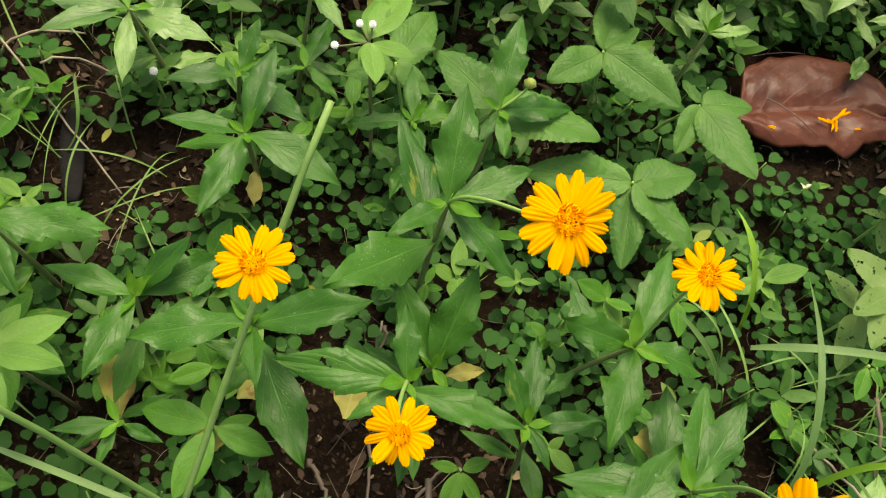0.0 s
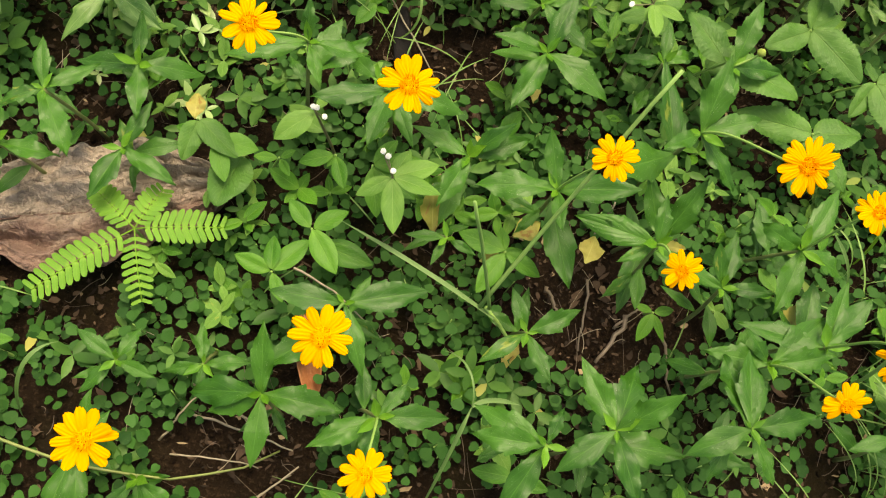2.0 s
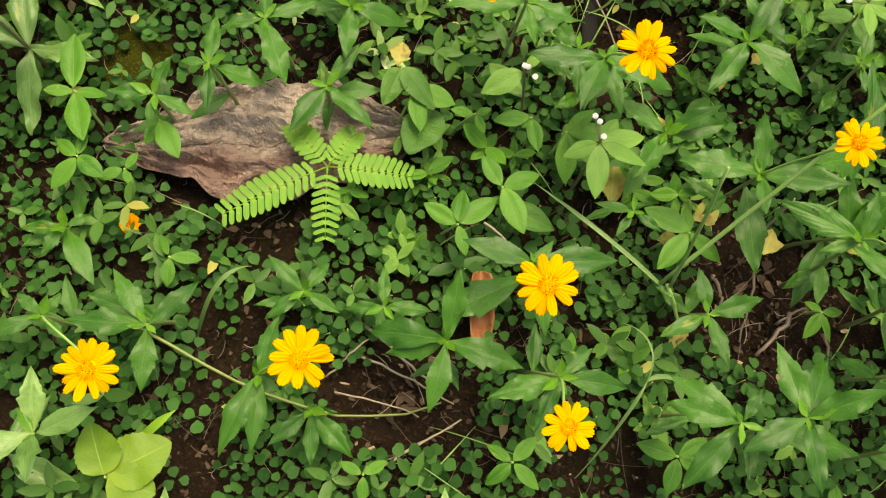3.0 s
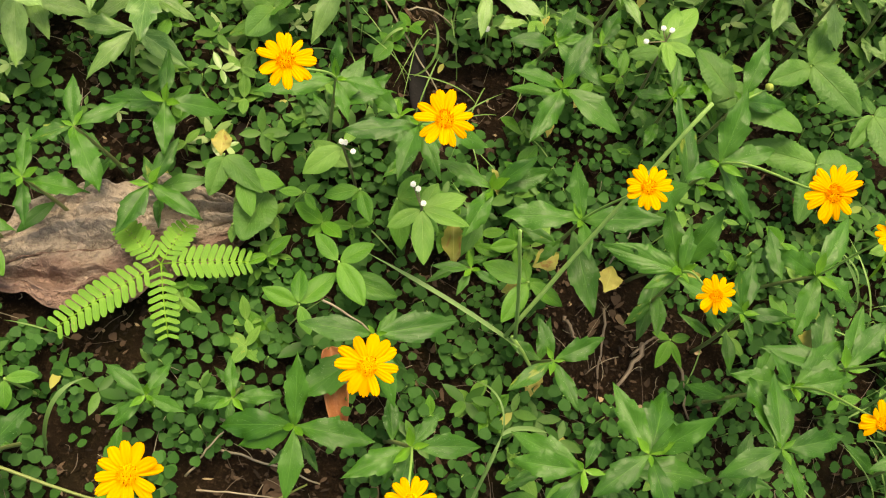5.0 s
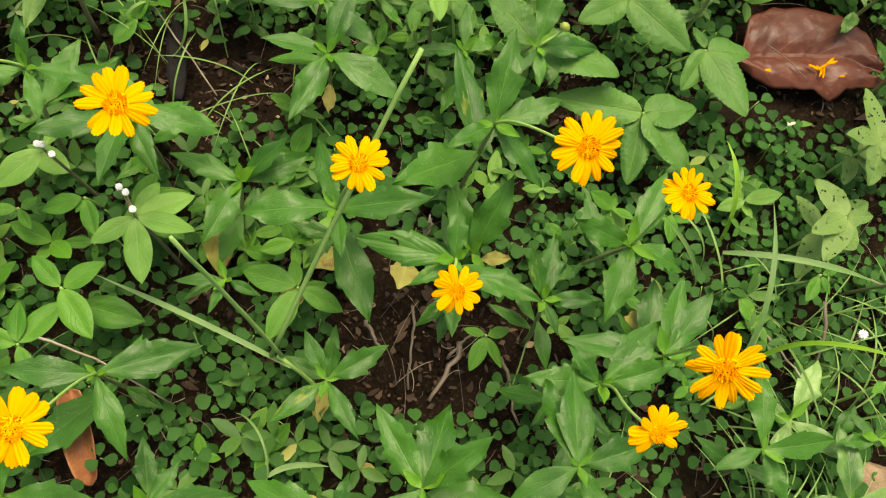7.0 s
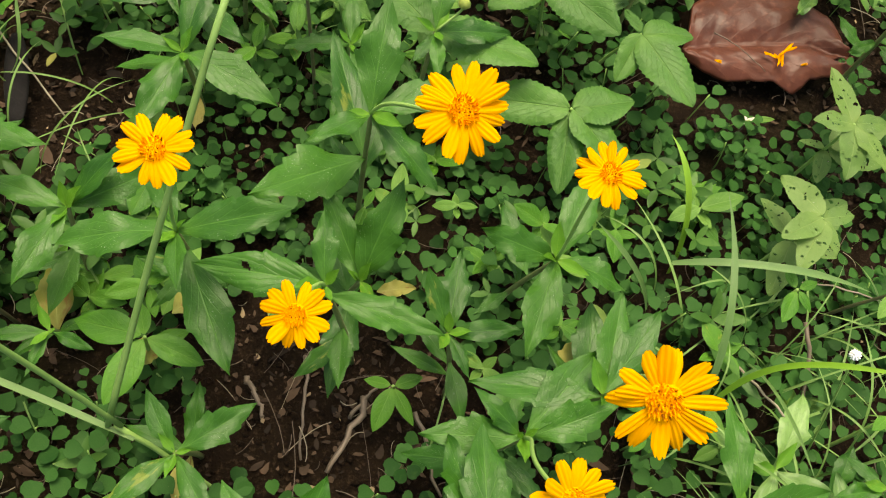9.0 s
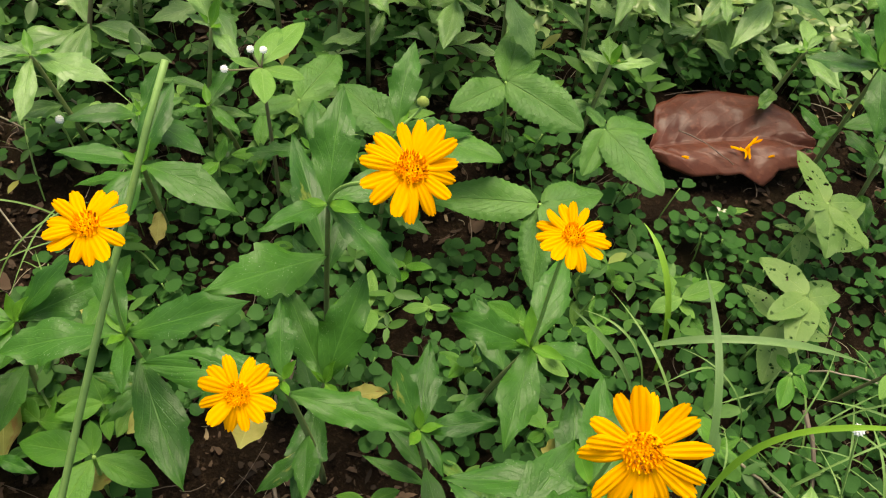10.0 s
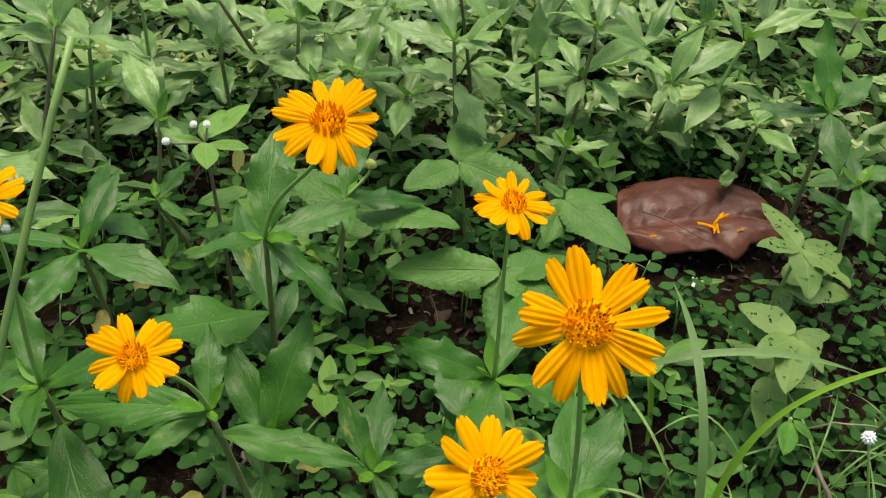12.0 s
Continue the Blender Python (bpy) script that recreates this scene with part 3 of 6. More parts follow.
def plant(kind, node, leaves, lower=(), drop=0.45, flower=None, lean=(0.0, 0.0), label="", width=0.0, whites=(), yellow=(), wild=False, tips=(), low_tips=(), buds=()):
    """A plant with a stem from the ground to node and leaves round its top. leaves, lower: (azimuth, length in mm, rise[, width share]);
    the lower ones sit at drop of the height. flower: (place, diameter in mm, facing, petals). lean: foot against node, in m.
    tips, low_tips: places where leaves from the top and from the lower node end (x, y, z[, width share[, kind]]). buds: places and sizes in mm of closed buds."""
    SERIAL[0] += 1
    r = random.Random(SERIAL[0] * 101)
    name, text, category, stem = KINDS[kind]
    # daisies further off take the leaf with sky sheen in its colour
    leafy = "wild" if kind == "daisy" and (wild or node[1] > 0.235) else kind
    foot = Vector((node[0] + lean[0], node[1] + lean[1], -0.004))
    if flower and not label:
        label = "creeping daisy plant with dark green leaves and an open yellow flower"
    ob = thing(name, foot, label or text, category, "")
    top = Vector(node) - foot
    points = bezier((0, 0, 0), (top.x * 0.1, top.y * 0.1, top.z * 0.4), (top.x * 0.7, top.y * 0.7, top.z * 0.75), top, 9)
    stem_part(ob, "stem", points, np.linspace(0.0014, 0.0009, 9) if kind == "daisy" else np.linspace(0.0010, 0.0007, 9), r.choice((STEM_BROWN, STEM_GREEN)) if wild else stem)
    for row, at in ((leaves, top), (lower, Vector(points[max(1, int(8 * drop))])), (yellow, Vector(points[3]))):
        for leaf in row:
            a, length, rise = leaf[:3]
            w = leaf[3] if len(leaf) > 3 else width
            k = "yellow" if row is yellow else leafy
            off = Vector((math.cos(radians(a)), math.sin(radians(a)), 0)) * 0.001
            if rise == 7:
                rise = r.uniform(-14, 10)
            add_leaf(ob, k, at + off + Vector((0, 0, r.uniform(-0.0015, 0.0015))), a, length / 1000, rise, w, r)
    for row, at in ((tips, top), (low_tips, Vector(points[max(1, int(8 * drop))]))):
        for end in row:
            d = Vector(end[:3]) - foot - at
            add_leaf(ob, end[4] if len(end) > 4 else leafy, at, math.degrees(math.atan2(d.y, d.x)), d.length, math.degrees(math.asin(d.z / d.length)), end[3] if len(end) > 3 else width, r)
    if kind == "daisy" and not wild:
        around = [leaf[0] for leaf in leaves] + [math.degrees(math.atan2(e[1] - node[1], e[0] - node[0])) for e in tips]
        for k in range(min(2, len(around))):
            a = around[k] + 45 + r.uniform(-15, 15)
            add_leaf(ob, leafy, Vector(points[4 - k]), a, r.uniform(0.019, 0.029), r.uniform(-5, 20), r.uniform(0.3, 0.42), r)
    if kind == "daisy":
        turn = r.uniform(0, 360)
        for k in range(2 if wild else 3):
            add_leaf(ob, "young", top, turn + 125 * k + r.uniform(-25, 25), r.uniform(0.006, 0.015), r.uniform(20, 62), 0.34, r)
    if flower:
        place, size, facing, petals = flower[:4]
        gaps = flower[4] if len(flower) > 4 else ()
        at = Vector(place) - foot
        n = Vector((math.sin(radians(facing[1])) * math.cos(radians(facing[0])), math.sin(radians(facing[1])) * math.sin(radians(facing[0])), math.cos(radians(facing[1]))))
        gap = (at - top).length
        stalk = bezier(top, top + Vector((0, 0, gap * 0.2)) + (at - top) * 0.2, at - n * gap * 0.35, at - n * size * 0.00010, 14)
        stem_part(ob, "flower_stalk", stalk, np.linspace(0.0007, 0.00055, 14), STEM_GREEN)
        add_flower(ob, at, size / 1000, facing, petals, SERIAL[0], gaps)
    for place, size in buds:
        at = Vector(place) - foot
        stem_part(ob, "bud_stalk", bezier(top, top + (at - top) * 0.3, at - Vector((0, 0, 0.006)), at - Vector((0, 0, 0.002)), 6), 0.0006, STEM_GREEN)
        bud = part("bud", BUD, ob, Matrix.Translation(at) @ Matrix.Scale(size / 2000, 4), "closed round green flower bud")
        part("calyx", CALYX, bud, Matrix.Translation((0, 0, -0.2)), "green calyx cup")
    for place, size in whites:
        at = Vector(place) - foot
        stem_part(ob, "flower_stalk", bezier(top, top + (at - top) * 0.3, at - Vector((0, 0, 0.002)), at, 6), 0.0004, stem)
        part("flower_ball", WHITE_BALL, ob, Matrix.Translation(at) @ Matrix.Scale(size / 2000, 4), "tiny white flower ball")
    return ob


def ball_mesh():
    r = random.Random(5)
    verts, faces = [], []
    for i in range(46):
        z = 1 - 2 * (i + 0.5) / 46
        a = i * 2.39996
        q = math.sqrt(1 - z * z)
        d = Vector((q * math.cos(a), q * math.sin(a), z))
        s = d.orthogonal().normalized()
        t = d.cross(s)
        base = len(verts)
        for c in ((s * 0.26), (t * 0.26), (s * -0.26), (t * -0.26)):
            verts.append(d * 0.62 + c)
        verts.append(d * r.uniform(0.9, 1.05))
        faces += [(base + k, base + (k + 1) % 4, base + 4) for k in range(4)]
    return mesh_of("flower_ball", verts, faces, WHITE_FLOWER, None, smooth=False)


WHITE_BALL = ball_mesh()


def blade(name, points, width, label, material=None, category="grass", fold=0.35, face=(0, 0, 1.0)):
    """A grass blade: a tapering folded strap along a bezier of four points."""
    pts = bezier(*points, 18)
    along = np.gradient(pts, axis=0)
    along /= np.linalg.norm(along, axis=1)[:, None]
    side = np.cross(along, face)
    side /= np.linalg.norm(side, axis=1)[:, None] + 1e-9
    up = np.cross(side, along)
    verts, uvs, faces = [], [], []
    for i, p in enumerate(pts):
        v = i / 17
        w = width * 0.5 * min(1.0, (1 - v) * 3.2 + 0.04) * min(1.0, 0.6 + 2 * v)
        for c in (-1, -0.5, 0, 0.5, 1):
            verts.append(p + side[i] * w * c + up[i] * w * abs(c) * fold), uvs.append((0.5 + 0.5 * c, v))
    for i in range(17):
        for k in range(4):
            a = i * 5 + k
            faces.append((a, a + 5, a + 6, a + 1))
    ob = new(name, mesh_of(name, verts, faces, material or GRASS, uvs))
    return tagged(ob, label, category)


def stick(name, points, radius, material, label, category="twig"):
    pts = bezier(*points, 10)
    r = random.Random(int(abs(points[0][0]) * 99999))
    pts = pts + np.array([[r.uniform(-1, 1) * radius * (0.15 if category == "grass" else 0.8) for _ in range(3)] for _ in pts])
    verts, faces = tube(pts, np.linspace(radius, radius * (0.75 if category == "grass" else 0.6), 10), 5)
    return tagged(new(name, mesh_of(name, verts, faces, material)), label, category)



# ---- ground ----
def hump(x, y):
    """Height of the uneven soil."""
    return 0.007 * noise.noise((x * 9, y * 9, 3.1)) + 0.004 * noise.noise((x * 40, y * 40, 8.2)) + 0.0022 * noise.noise((x * 130, y * 130, 1.7)) - 0.004


def ground_sheet():
    """One sheet of soil, finely divided round the plants and reaching out to the horizon."""
    n = 320
    s = np.linspace(-1, 1, n)
    line = 0.75 * s + 0.0004 * np.sinh(s * 13.5)
    verts = []
    for y in line:
        for x in line:
            near = max(0.0, 1 - max(abs(x), abs(y)) / 2.5)
            verts.append((x, y + 0.12, hump(x, y + 0.12) * min(1.0, near * 3)))
    faces = [(j * n + i, j * n + i + 1, (j + 1) * n + i + 1, (j + 1) * n + i) for j in range(n - 1) for i in range(n - 1)]
    return tagged(new("ground", mesh_of("ground", verts, faces, SOIL)), "dark damp brown soil under the weeds", "ground", kind="structure")


ground = ground_sheet()

# bare patches of soil: x, y, radius
BARE = [(0.012, 0.062, 0.045), (-0.129, 0.250, 0.018), (0.066, 0.062, 0.025), (-0.075, 0.191, 0.025), (-0.159, -0.065, 0.05),
        (0.023, 0.045, 0.04), (-0.087, 0.075, 0.022), (-0.126, 0.406, 0.03), (-0.105, 0.172, 0.02), (-0.29, 0.03, 0.06)]
# thick clover: x, y, radius
THICK = [(0.075, 0.135, 0.05), (0.175, 0.125, 0.05), (0.205, 0.10, 0.06), (0.221, 0.286, 0.06), (0.216, 0.173, 0.05), (0.0, 0.185, 0.04),
         (-0.304, -0.03, 0.06), (-0.193, 0.03, 0.06), (-0.21, -0.03, 0.05), (0.226, 0.32, 0.07), (-0.14, 0.0, 0.05), (-0.05, 0.14, 0.03), (0.25, 0.03, 0.07),
         (0.15, 0.16, 0.06), (0.12, 0.10, 0.05), (0.19, 0.06, 0.05), (0.26, 0.14, 0.06), (0.05, 0.15, 0.04), (0.24, 0.20, 0.03), (0.2, 0.3, 0.06)]


def openness(x, y):
    """How much of the low carpet grows at a place, 0 to 1."""
    d = 0.7 + 0.8 * noise.noise((x * 14, y * 14, 5.0))
    for cx, cy, q in THICK:
        d += 0.9 * max(0.0, 1 - ((x - cx) ** 2 + (y - cy) ** 2) / (q * q))
    for cx, cy, q in BARE:
        d -= 1.6 * max(0.0, 1 - ((x - cx) ** 2 + (y - cy) ** 2) / (q * q))
    return d


# places kept free of growth by the large dead leaves and the pod: x, y, radius
CLEAR = [(0.215, 0.238, 0.034), (0.250, 0.236, 0.034), (0.222, 0.262, 0.024), (0.247, 0.263, 0.024), (0.268, 0.258, 0.022), (-0.31, 0.036, 0.042), (-0.265, 0.052, 0.045), (-0.228, 0.068, 0.032), (-0.137, -0.008, 0.016), (-0.131, -0.024, 0.010), (-0.127, 0.196, 0.018), (-0.372, 0.069, 0.013)]
AREA = (-0.75, 0.85, -0.35, 0.95)


def spots(count, rnd, test, clear=()):
    out = []
    for _ in range(count * 20):
        x, y = rnd.uniform(AREA[0], AREA[1]), rnd.uniform(AREA[2], AREA[3])
        if any((x - a) ** 2 + (y - b) ** 2 < q * q for a, b, q in clear):
            continue
        edge = max(abs(x - 0.05) / 0.8, abs(y - 0.3) / 0.65) + 0.25 * noise.noise((x * 6, y * 6, 2.0))
        if test(x, y) * min(1.0, max(0.0, (1 - edge) * 5)) > rnd.random():
            out.append((x, y))
            if len(out) == count:
                break
    return out


def carpet(name, template, faces, spots_list, place, material, label, category):
    """Many small leaves as one sheet of growth: template vertices set down at each place."""
    template = np.asarray(template, dtype=float)
    verts = np.concatenate([template @ np.array(m.to_3x3()).T + np.array(m.translation) for s in spots_list for m in place(*s)])
    count = len(verts) // len(template)
    step = np.arange(count) * len(template)
    all_faces = [tuple(f + k for f in face) for k in step.tolist() for face in faces]
    return tagged(new(name, mesh_of(name, verts, all_faces, material)), label, category, kind="stuff")


# a heart-shaped clover leaflet, one unit long, folded a little along its rib
LEAFLET = [(0, 0, 0), (0.3, 0, -0.03), (0.62, 0, -0.04), (0.94, 0, -0.07), (0.18, 0.21, 0.03), (0.36, 0.40, 0.05), (0.62, 0.50, 0.05), (0.86, 0.40, 0.02), (0.99, 0.19, -0.02),
           (0.18, -0.21, 0.03), (0.36, -0.40, 0.05), (0.62, -0.50, 0.05), (0.86, -0.40, 0.02), (0.99, -0.19, -0.02)]
LEAFLET_FACES = [(0, 1, 4), (1, 5, 4), (1, 2, 6, 5), (2, 7, 6), (2, 3, 8, 7), (0, 9, 1), (1, 9, 10), (1, 10, 11, 2), (2, 11, 12), (2, 12, 13, 3)]


def clover_leaf(x, y):
    r = random.Random(int((x + 5) * 1e6) ^ int((y + 5) * 1e5))
    z = hump(x, y) + r.uniform(0.003, 0.022)
    size = r.uniform(0.0040, 0.0078)
    base = Matrix.Translation((x, y, z)) @ Matrix.Rotation(r.uniform(-0.35, 0.35), 4, "X") @ Matrix.Rotation(r.uniform(-0.35, 0.35), 4, "Y") @ Matrix.Rotation(r.uniform(0, 6.28), 4, "Z")
    for k in range(3):
        yield base @ Matrix.Rotation(2.094 * k + r.uniform(-0.2, 0.2), 4, "Z") @ Matrix.Translation((0.0012, 0, 0)) @ Matrix.Rotation(r.uniform(-0.3, 0.2), 4, "Y") @ Matrix.Scale(size * r.uniform(0.9, 1.08), 4)


_r = random.Random(11)
clover_spots = spots(15500, _r, openness, CLEAR)
carpet("clover_carpet", LEAFLET, LEAFLET_FACES, clover_spots, clover_leaf, CLOVER, "low carpet of small three-part clover leaves on soil", "clover")

# thin stalks of the clover
STALK = [(-0.5, 0, 0), (0.5, 0, 0), (0.3, 0.2, 1), (-0.3, -0.2, 1)]


def clover_stalk(x, y):
    r = random.Random(int((x + 5) * 1e6) ^ int((y + 5) * 1e5))
    z = hump(x, y) + r.uniform(0.004, 0.018)
    yield Matrix.Translation((x, y, -0.004)) @ Matrix.Rotation(r.uniform(0, 6), 4, "Z") @ Matrix.Diagonal((0.0006, 0.0006, z + 0.004, 1))


carpet("clover_stalks", STALK, [(0, 1, 2, 3)], clover_spots[::2], clover_stalk, STEM_GREEN, "thin stalks under the clover leaves", "clover")

# small oval leaves of low herbs
OVAL = [(0, 0, 0), (0.3, 0, -0.03), (0.65, 0, -0.03), (1, 0, -0.09), (0.25, 0.17, 0.02), (0.6, 0.19, 0.02), (0.85, 0.1, -0.03), (0.25, -0.17, 0.02), (0.6, -0.19, 0.02), (0.85, -0.1, -0.03)]
OVAL_FACES = [(0, 1, 4), (1, 2, 5, 4), (2, 3, 6), (2, 6, 5), (0, 7, 1), (1, 7, 8, 2), (2, 9, 3), (2, 8, 9)]


def herb_sprig(x, y):
    r = random.Random(int((x + 7) * 1e6) ^ int((y + 3) * 1e5))
    z = hump(x, y) + r.uniform(0.006, 0.034)
    turn = r.uniform(0, 6.28)
    size = r.uniform(0.006, 0.018)
    for k in range(r.randint(3, 5)):
        yield Matrix.Translation((x, y, z)) @ Matrix.Rotation(turn + 1.57 * k + r.uniform(-0.3, 0.3), 4, "Z") @ Matrix.Rotation(r.uniform(-0.7, 0.1), 4, "Y") @ Matrix.Rotation(r.uniform(-0.4, 0.4), 4, "X") @ Matrix.Scale(size * r.uniform(0.7, 1.1), 4)


def herb_growth(x, y):
    d = 0.10 + 0.7 * noise.noise((x * 11, y * 11, 15.0)) + 0.35 * openness(x, y)
    if y > 0.24 or (x < -0.22 and y > 0.08):
        d += 0.4
    if -0.3 < x < -0.08 and -0.1 < y < 0.05:
        d -= 0.55
    if x > 0.13 and y < 0.26:
        d -= 0.55
    if -0.04 < x < 0.14 and 0.0 < y < 0.2:
        d -= 0.5
    return d


herb_spots = spots(3000, _r, herb_growth, CLEAR)
far_spots = spots(5600, _r, lambda x, y: (0.35 + 0.8 * noise.noise((x * 9, y * 9, 4.0))) * (1.0 if y > 0.33 + 0.1 * noise.noise((x * 7, y * 7, 1.0)) and x > -0.15 + 0.2 * noise.noise((x * 6, y * 6, 9.0)) else 0.04 if y > 0.27 or (x < -0.2 and y > 0.1) else 0.0), CLEAR)
carpet("pale_herbs", OVAL, OVAL_FACES, far_spots, herb_sprig, HERB_PALE, "pale green small leaved herbs between taller weeds", "herbs")
carpet("low_herbs", OVAL, OVAL_FACES, herb_spots, herb_sprig, HERB, "small oval leaved green herbs growing low among the weeds", "herbs")

# dead leaf scraps and crumbs on the soil
def scrap_shape(seed):
    r = random.Random(seed)
    n = 9
    rim = [(math.cos(6.283 * k / n) * r.uniform(0.55, 1.2), math.sin(6.283 * k / n) * r.uniform(0.35, 0.85), r.uniform(-0.1, 0.35)) for k in range(n)]
    return [(0, 0, r.uniform(0.05, 0.25))] + rim, [(0, 1 + k, 1 + (k + 1) % n) for k in range(n)]


def scrap(x, y):
    r = random.Random(int((x + 9) * 1e6) ^ int((y + 2) * 1e5))
    size = r.uniform(0.0006, 0.0026) if r.random() < 0.94 else r.uniform(0.003, 0.0055)
    yield Matrix.Translation((x, y, hump(x, y) + 0.0012 + size * 0.1)) @ Matrix.Rotation(r.uniform(0, 6.28), 4, "Z") @ Matrix.Rotation(r.uniform(-0.5, 0.5), 4, "X") @ Matrix.Diagonal((size * r.uniform(0.6, 1.6), size * r.uniform(0.4, 1), size, 1))


for seed in range(4):
    shape, shape_faces = scrap_shape(seed)
    litter_spots = spots(7000, _r, lambda x, y: 0.6 - 0.3 * openness(x, y))
    carpet("leaf_litter", shape, shape_faces, litter_spots, scrap, LITTER, "brown dead leaf scraps scattered over the soil", "litter")

# thin dry stems and straws lying about
STRAND = [p for x, bow in ((0, 0), (0.3, 2.6), (0.62, 3.4), (0.85, 1.6), (1, -1.0)) for p in ((x, bow - 0.5, 0.2 * bow), (x, bow, 1 + 0.2 * bow), (x, bow + 0.5, 0.2 * bow))]
STRAND_FACES = [(3 * i + k, 3 * i + 3 + k, 3 * i + 4 + k, 3 * i + 1 + k) for i in range(4) for k in (0, 1)]


def strand(x, y):
    r = random.Random(int((x + 4) * 1e6) ^ int((y + 8) * 1e5))
    w = r.uniform(0.00018, 0.00042)
    yield Matrix.Translation((x, y, hump(x, y) + r.uniform(0.001, 0.008))) @ Matrix.Rotation(r.uniform(0, 6.28), 4, "Z") @ Matrix.Rotation(r.uniform(-0.25, 0.1), 4, "Y") @ Matrix.Diagonal((r.choice((0.005, 0.008, 0.012, 0.018, 0.030)) * r.uniform(0.7, 1.3), w, w, 1))


carpet("dry_straws", STRAND, STRAND_FACES, spots(1700, _r, lambda x, y: 0.5 - 0.3 * openness(x, y)), strand, STRAW, "thin pale dry straws lying on the soil", "straw")
carpet("fine_twigs", STRAND, STRAND_FACES, spots(4500, _r, lambda x, y: 0.5), strand, TWIG, "fine dark twigs lying on the soil", "twigs")

# crumbs of soil
CRUMB = [(1, 0, 0), (-0.9, 0.2, 0), (0.1, 1.1, 0.1), (0, -0.9, 0), (0.1, 0.1, 0.8), (0, 0, -0.6)]
CRUMB_FACES = [(0, 2, 4), (2, 1, 4), (1, 3, 4), (3, 0, 4), (2, 0, 5), (1, 2, 5), (3, 1, 5), (0, 3, 5)]


def crumb(x, y):
    r = random.Random(int((x + 2) * 1e6) ^ int((y + 6) * 1e5))
    q = r.uniform(0.0006, 0.0024)
    yield Matrix.Translation((x, y, hump(x, y) + q * 0.3)) @ Matrix.Rotation(r.uniform(0, 6.28), 4, "Z") @ Matrix.Rotation(r.uniform(-0.6, 0.6), 4, "X") @ Matrix.Diagonal((q * r.uniform(0.7, 1.5), q, q * r.uniform(0.6, 1), 1))


carpet("soil_crumbs", CRUMB, CRUMB_FACES, spots(16000, _r, lambda x, y: 0.7 - 0.3 * openness(x, y)), crumb, SOIL, "small crumbs of dark soil", "soil")



# ---- plants one can tell apart ----
plant("daisy", (-0.040, 0.182, 0.059), [], tips=[(-0.073, 0.183, 0.064), (-0.030, 0.219, 0.070), (0.000, 0.164, 0.053, 0.42), (-0.054, 0.143, 0.058)], lower=[(177, 31, -12)], drop=0.78, yellow=[(-87, 18, 7)], lean=(0.001, 0.005))
plant("daisy", (0.037, 0.130, 0.110), [(26, 32, 0)], tips=[(0.041, 0.166, 0.128, 0.46), (0.062, 0.109, 0.097), (0.016, 0.112, 0.119)], low_tips=[(-0.003, 0.104, 0.095, 0.40)], lower=[(106, 52, 10)], drop=0.72, flower=((0.059, 0.092, 0.180), 25.5, (-80, 22), 15), lean=(-0.002, 0.005))
plant("daisy", (-0.072, 0.109, 0.062), [], tips=[(-0.106, 0.119, 0.063, 0.40), (-0.051, 0.127, 0.080), (-0.041, 0.125, 0.066), (-0.083, 0.075, 0.068)], lower=[(-101, 30, -5)], drop=0.71, lean=(-0.002, -0.011))
plant("daisy", (-0.026, 0.091, 0.090), [], tips=[(-0.068, 0.088, 0.082, 0.40), (-0.037, 0.118, 0.103, 0.40), (0.014, 0.096, 0.104, 0.38), (-0.022, 0.067, 0.098)], low_tips=[(-0.007, 0.048, 0.064, 0.46)], drop=0.86, flower=((-0.018, 0.082, 0.167), 21, (-95, 12), 13), lean=(0.001, 0.005))
plant("daisy", (0.025, 0.070, 0.103), [(-145, 21, -6)], tips=[(-0.0175, 0.076, 0.099, 0.38, "holed"), (0.024, 0.093, 0.112, 0.42)], low_tips=[(0.066, 0.059, 0.090, 0.36)], drop=0.90, flower=((0.020, 0.043, 0.158), 18.5, (-85, 28), 12), lean=(0.011, 0.001))
plant("daisy", (0.037, 0.085, 0.066), [], tips=[(0.051, 0.115, 0.092, 0.46), (0.021, 0.118, 0.081, 0.40)], lower=[(-99, 42, -8)], drop=0.73, lean=(-0.007, 0.009))
plant("daisy", (0.068, 0.062, 0.082), [], tips=[(0.072, 0.093, 0.083, 0.40), (0.059, 0.082, 0.094, 0.42), (0.094, 0.063, 0.088), (0.076, 0.047, 0.080)], lower=[(-77, 24, -5)], drop=0.67, lean=(0.009, -0.004))
plant("daisy", (0.106, 0.090, 0.086), [(65, 40, 2)], tips=[(0.076, 0.094, 0.101, 0.42), (0.093, 0.053, 0.088), (0.135, 0.084, 0.076)], lower=[(106, 32, 0), (-29, 20, 0)], drop=0.65, flower=((0.104, 0.089, 0.157), 20, (-90, 8), 14), lean=(-0.010, 0.007))
plant("daisy", (0.117, 0.039, 0.098), [(76, 36, 0, 0.46), (54, 36, 2, 0.46), (174, 43, -8, 0.40)], lower=[(84, 38, 0)], drop=0.67, flower=((0.101, 0.018, 0.191), 25.0, (-112, 32), 15), lean=(0.009, 0.011))
plant("daisy", (0.091, 0.025, 0.095), [(-180, 33, 7), (143, 23, 22), (50, 40, 7), (18, 33, 7)], lower=[(68, 31, 7), (-44, 26, 7)], drop=0.63, flower=((0.083, -0.002, 0.180), 19, (-60, 30), 12, (2, 3)), lean=(-0.012, 0.000))
plant("daisy", (0.076, -0.010, 0.116), [(20, 34, -5), (-56, 26, -8)], tips=[(0.049, -0.027, 0.108, 0.44), (0.076, 0.028, 0.104), (0.066, 0.024, 0.098)], drop=0.8, lower=[(-110, 26, -10)], lean=(0.007, -0.012))
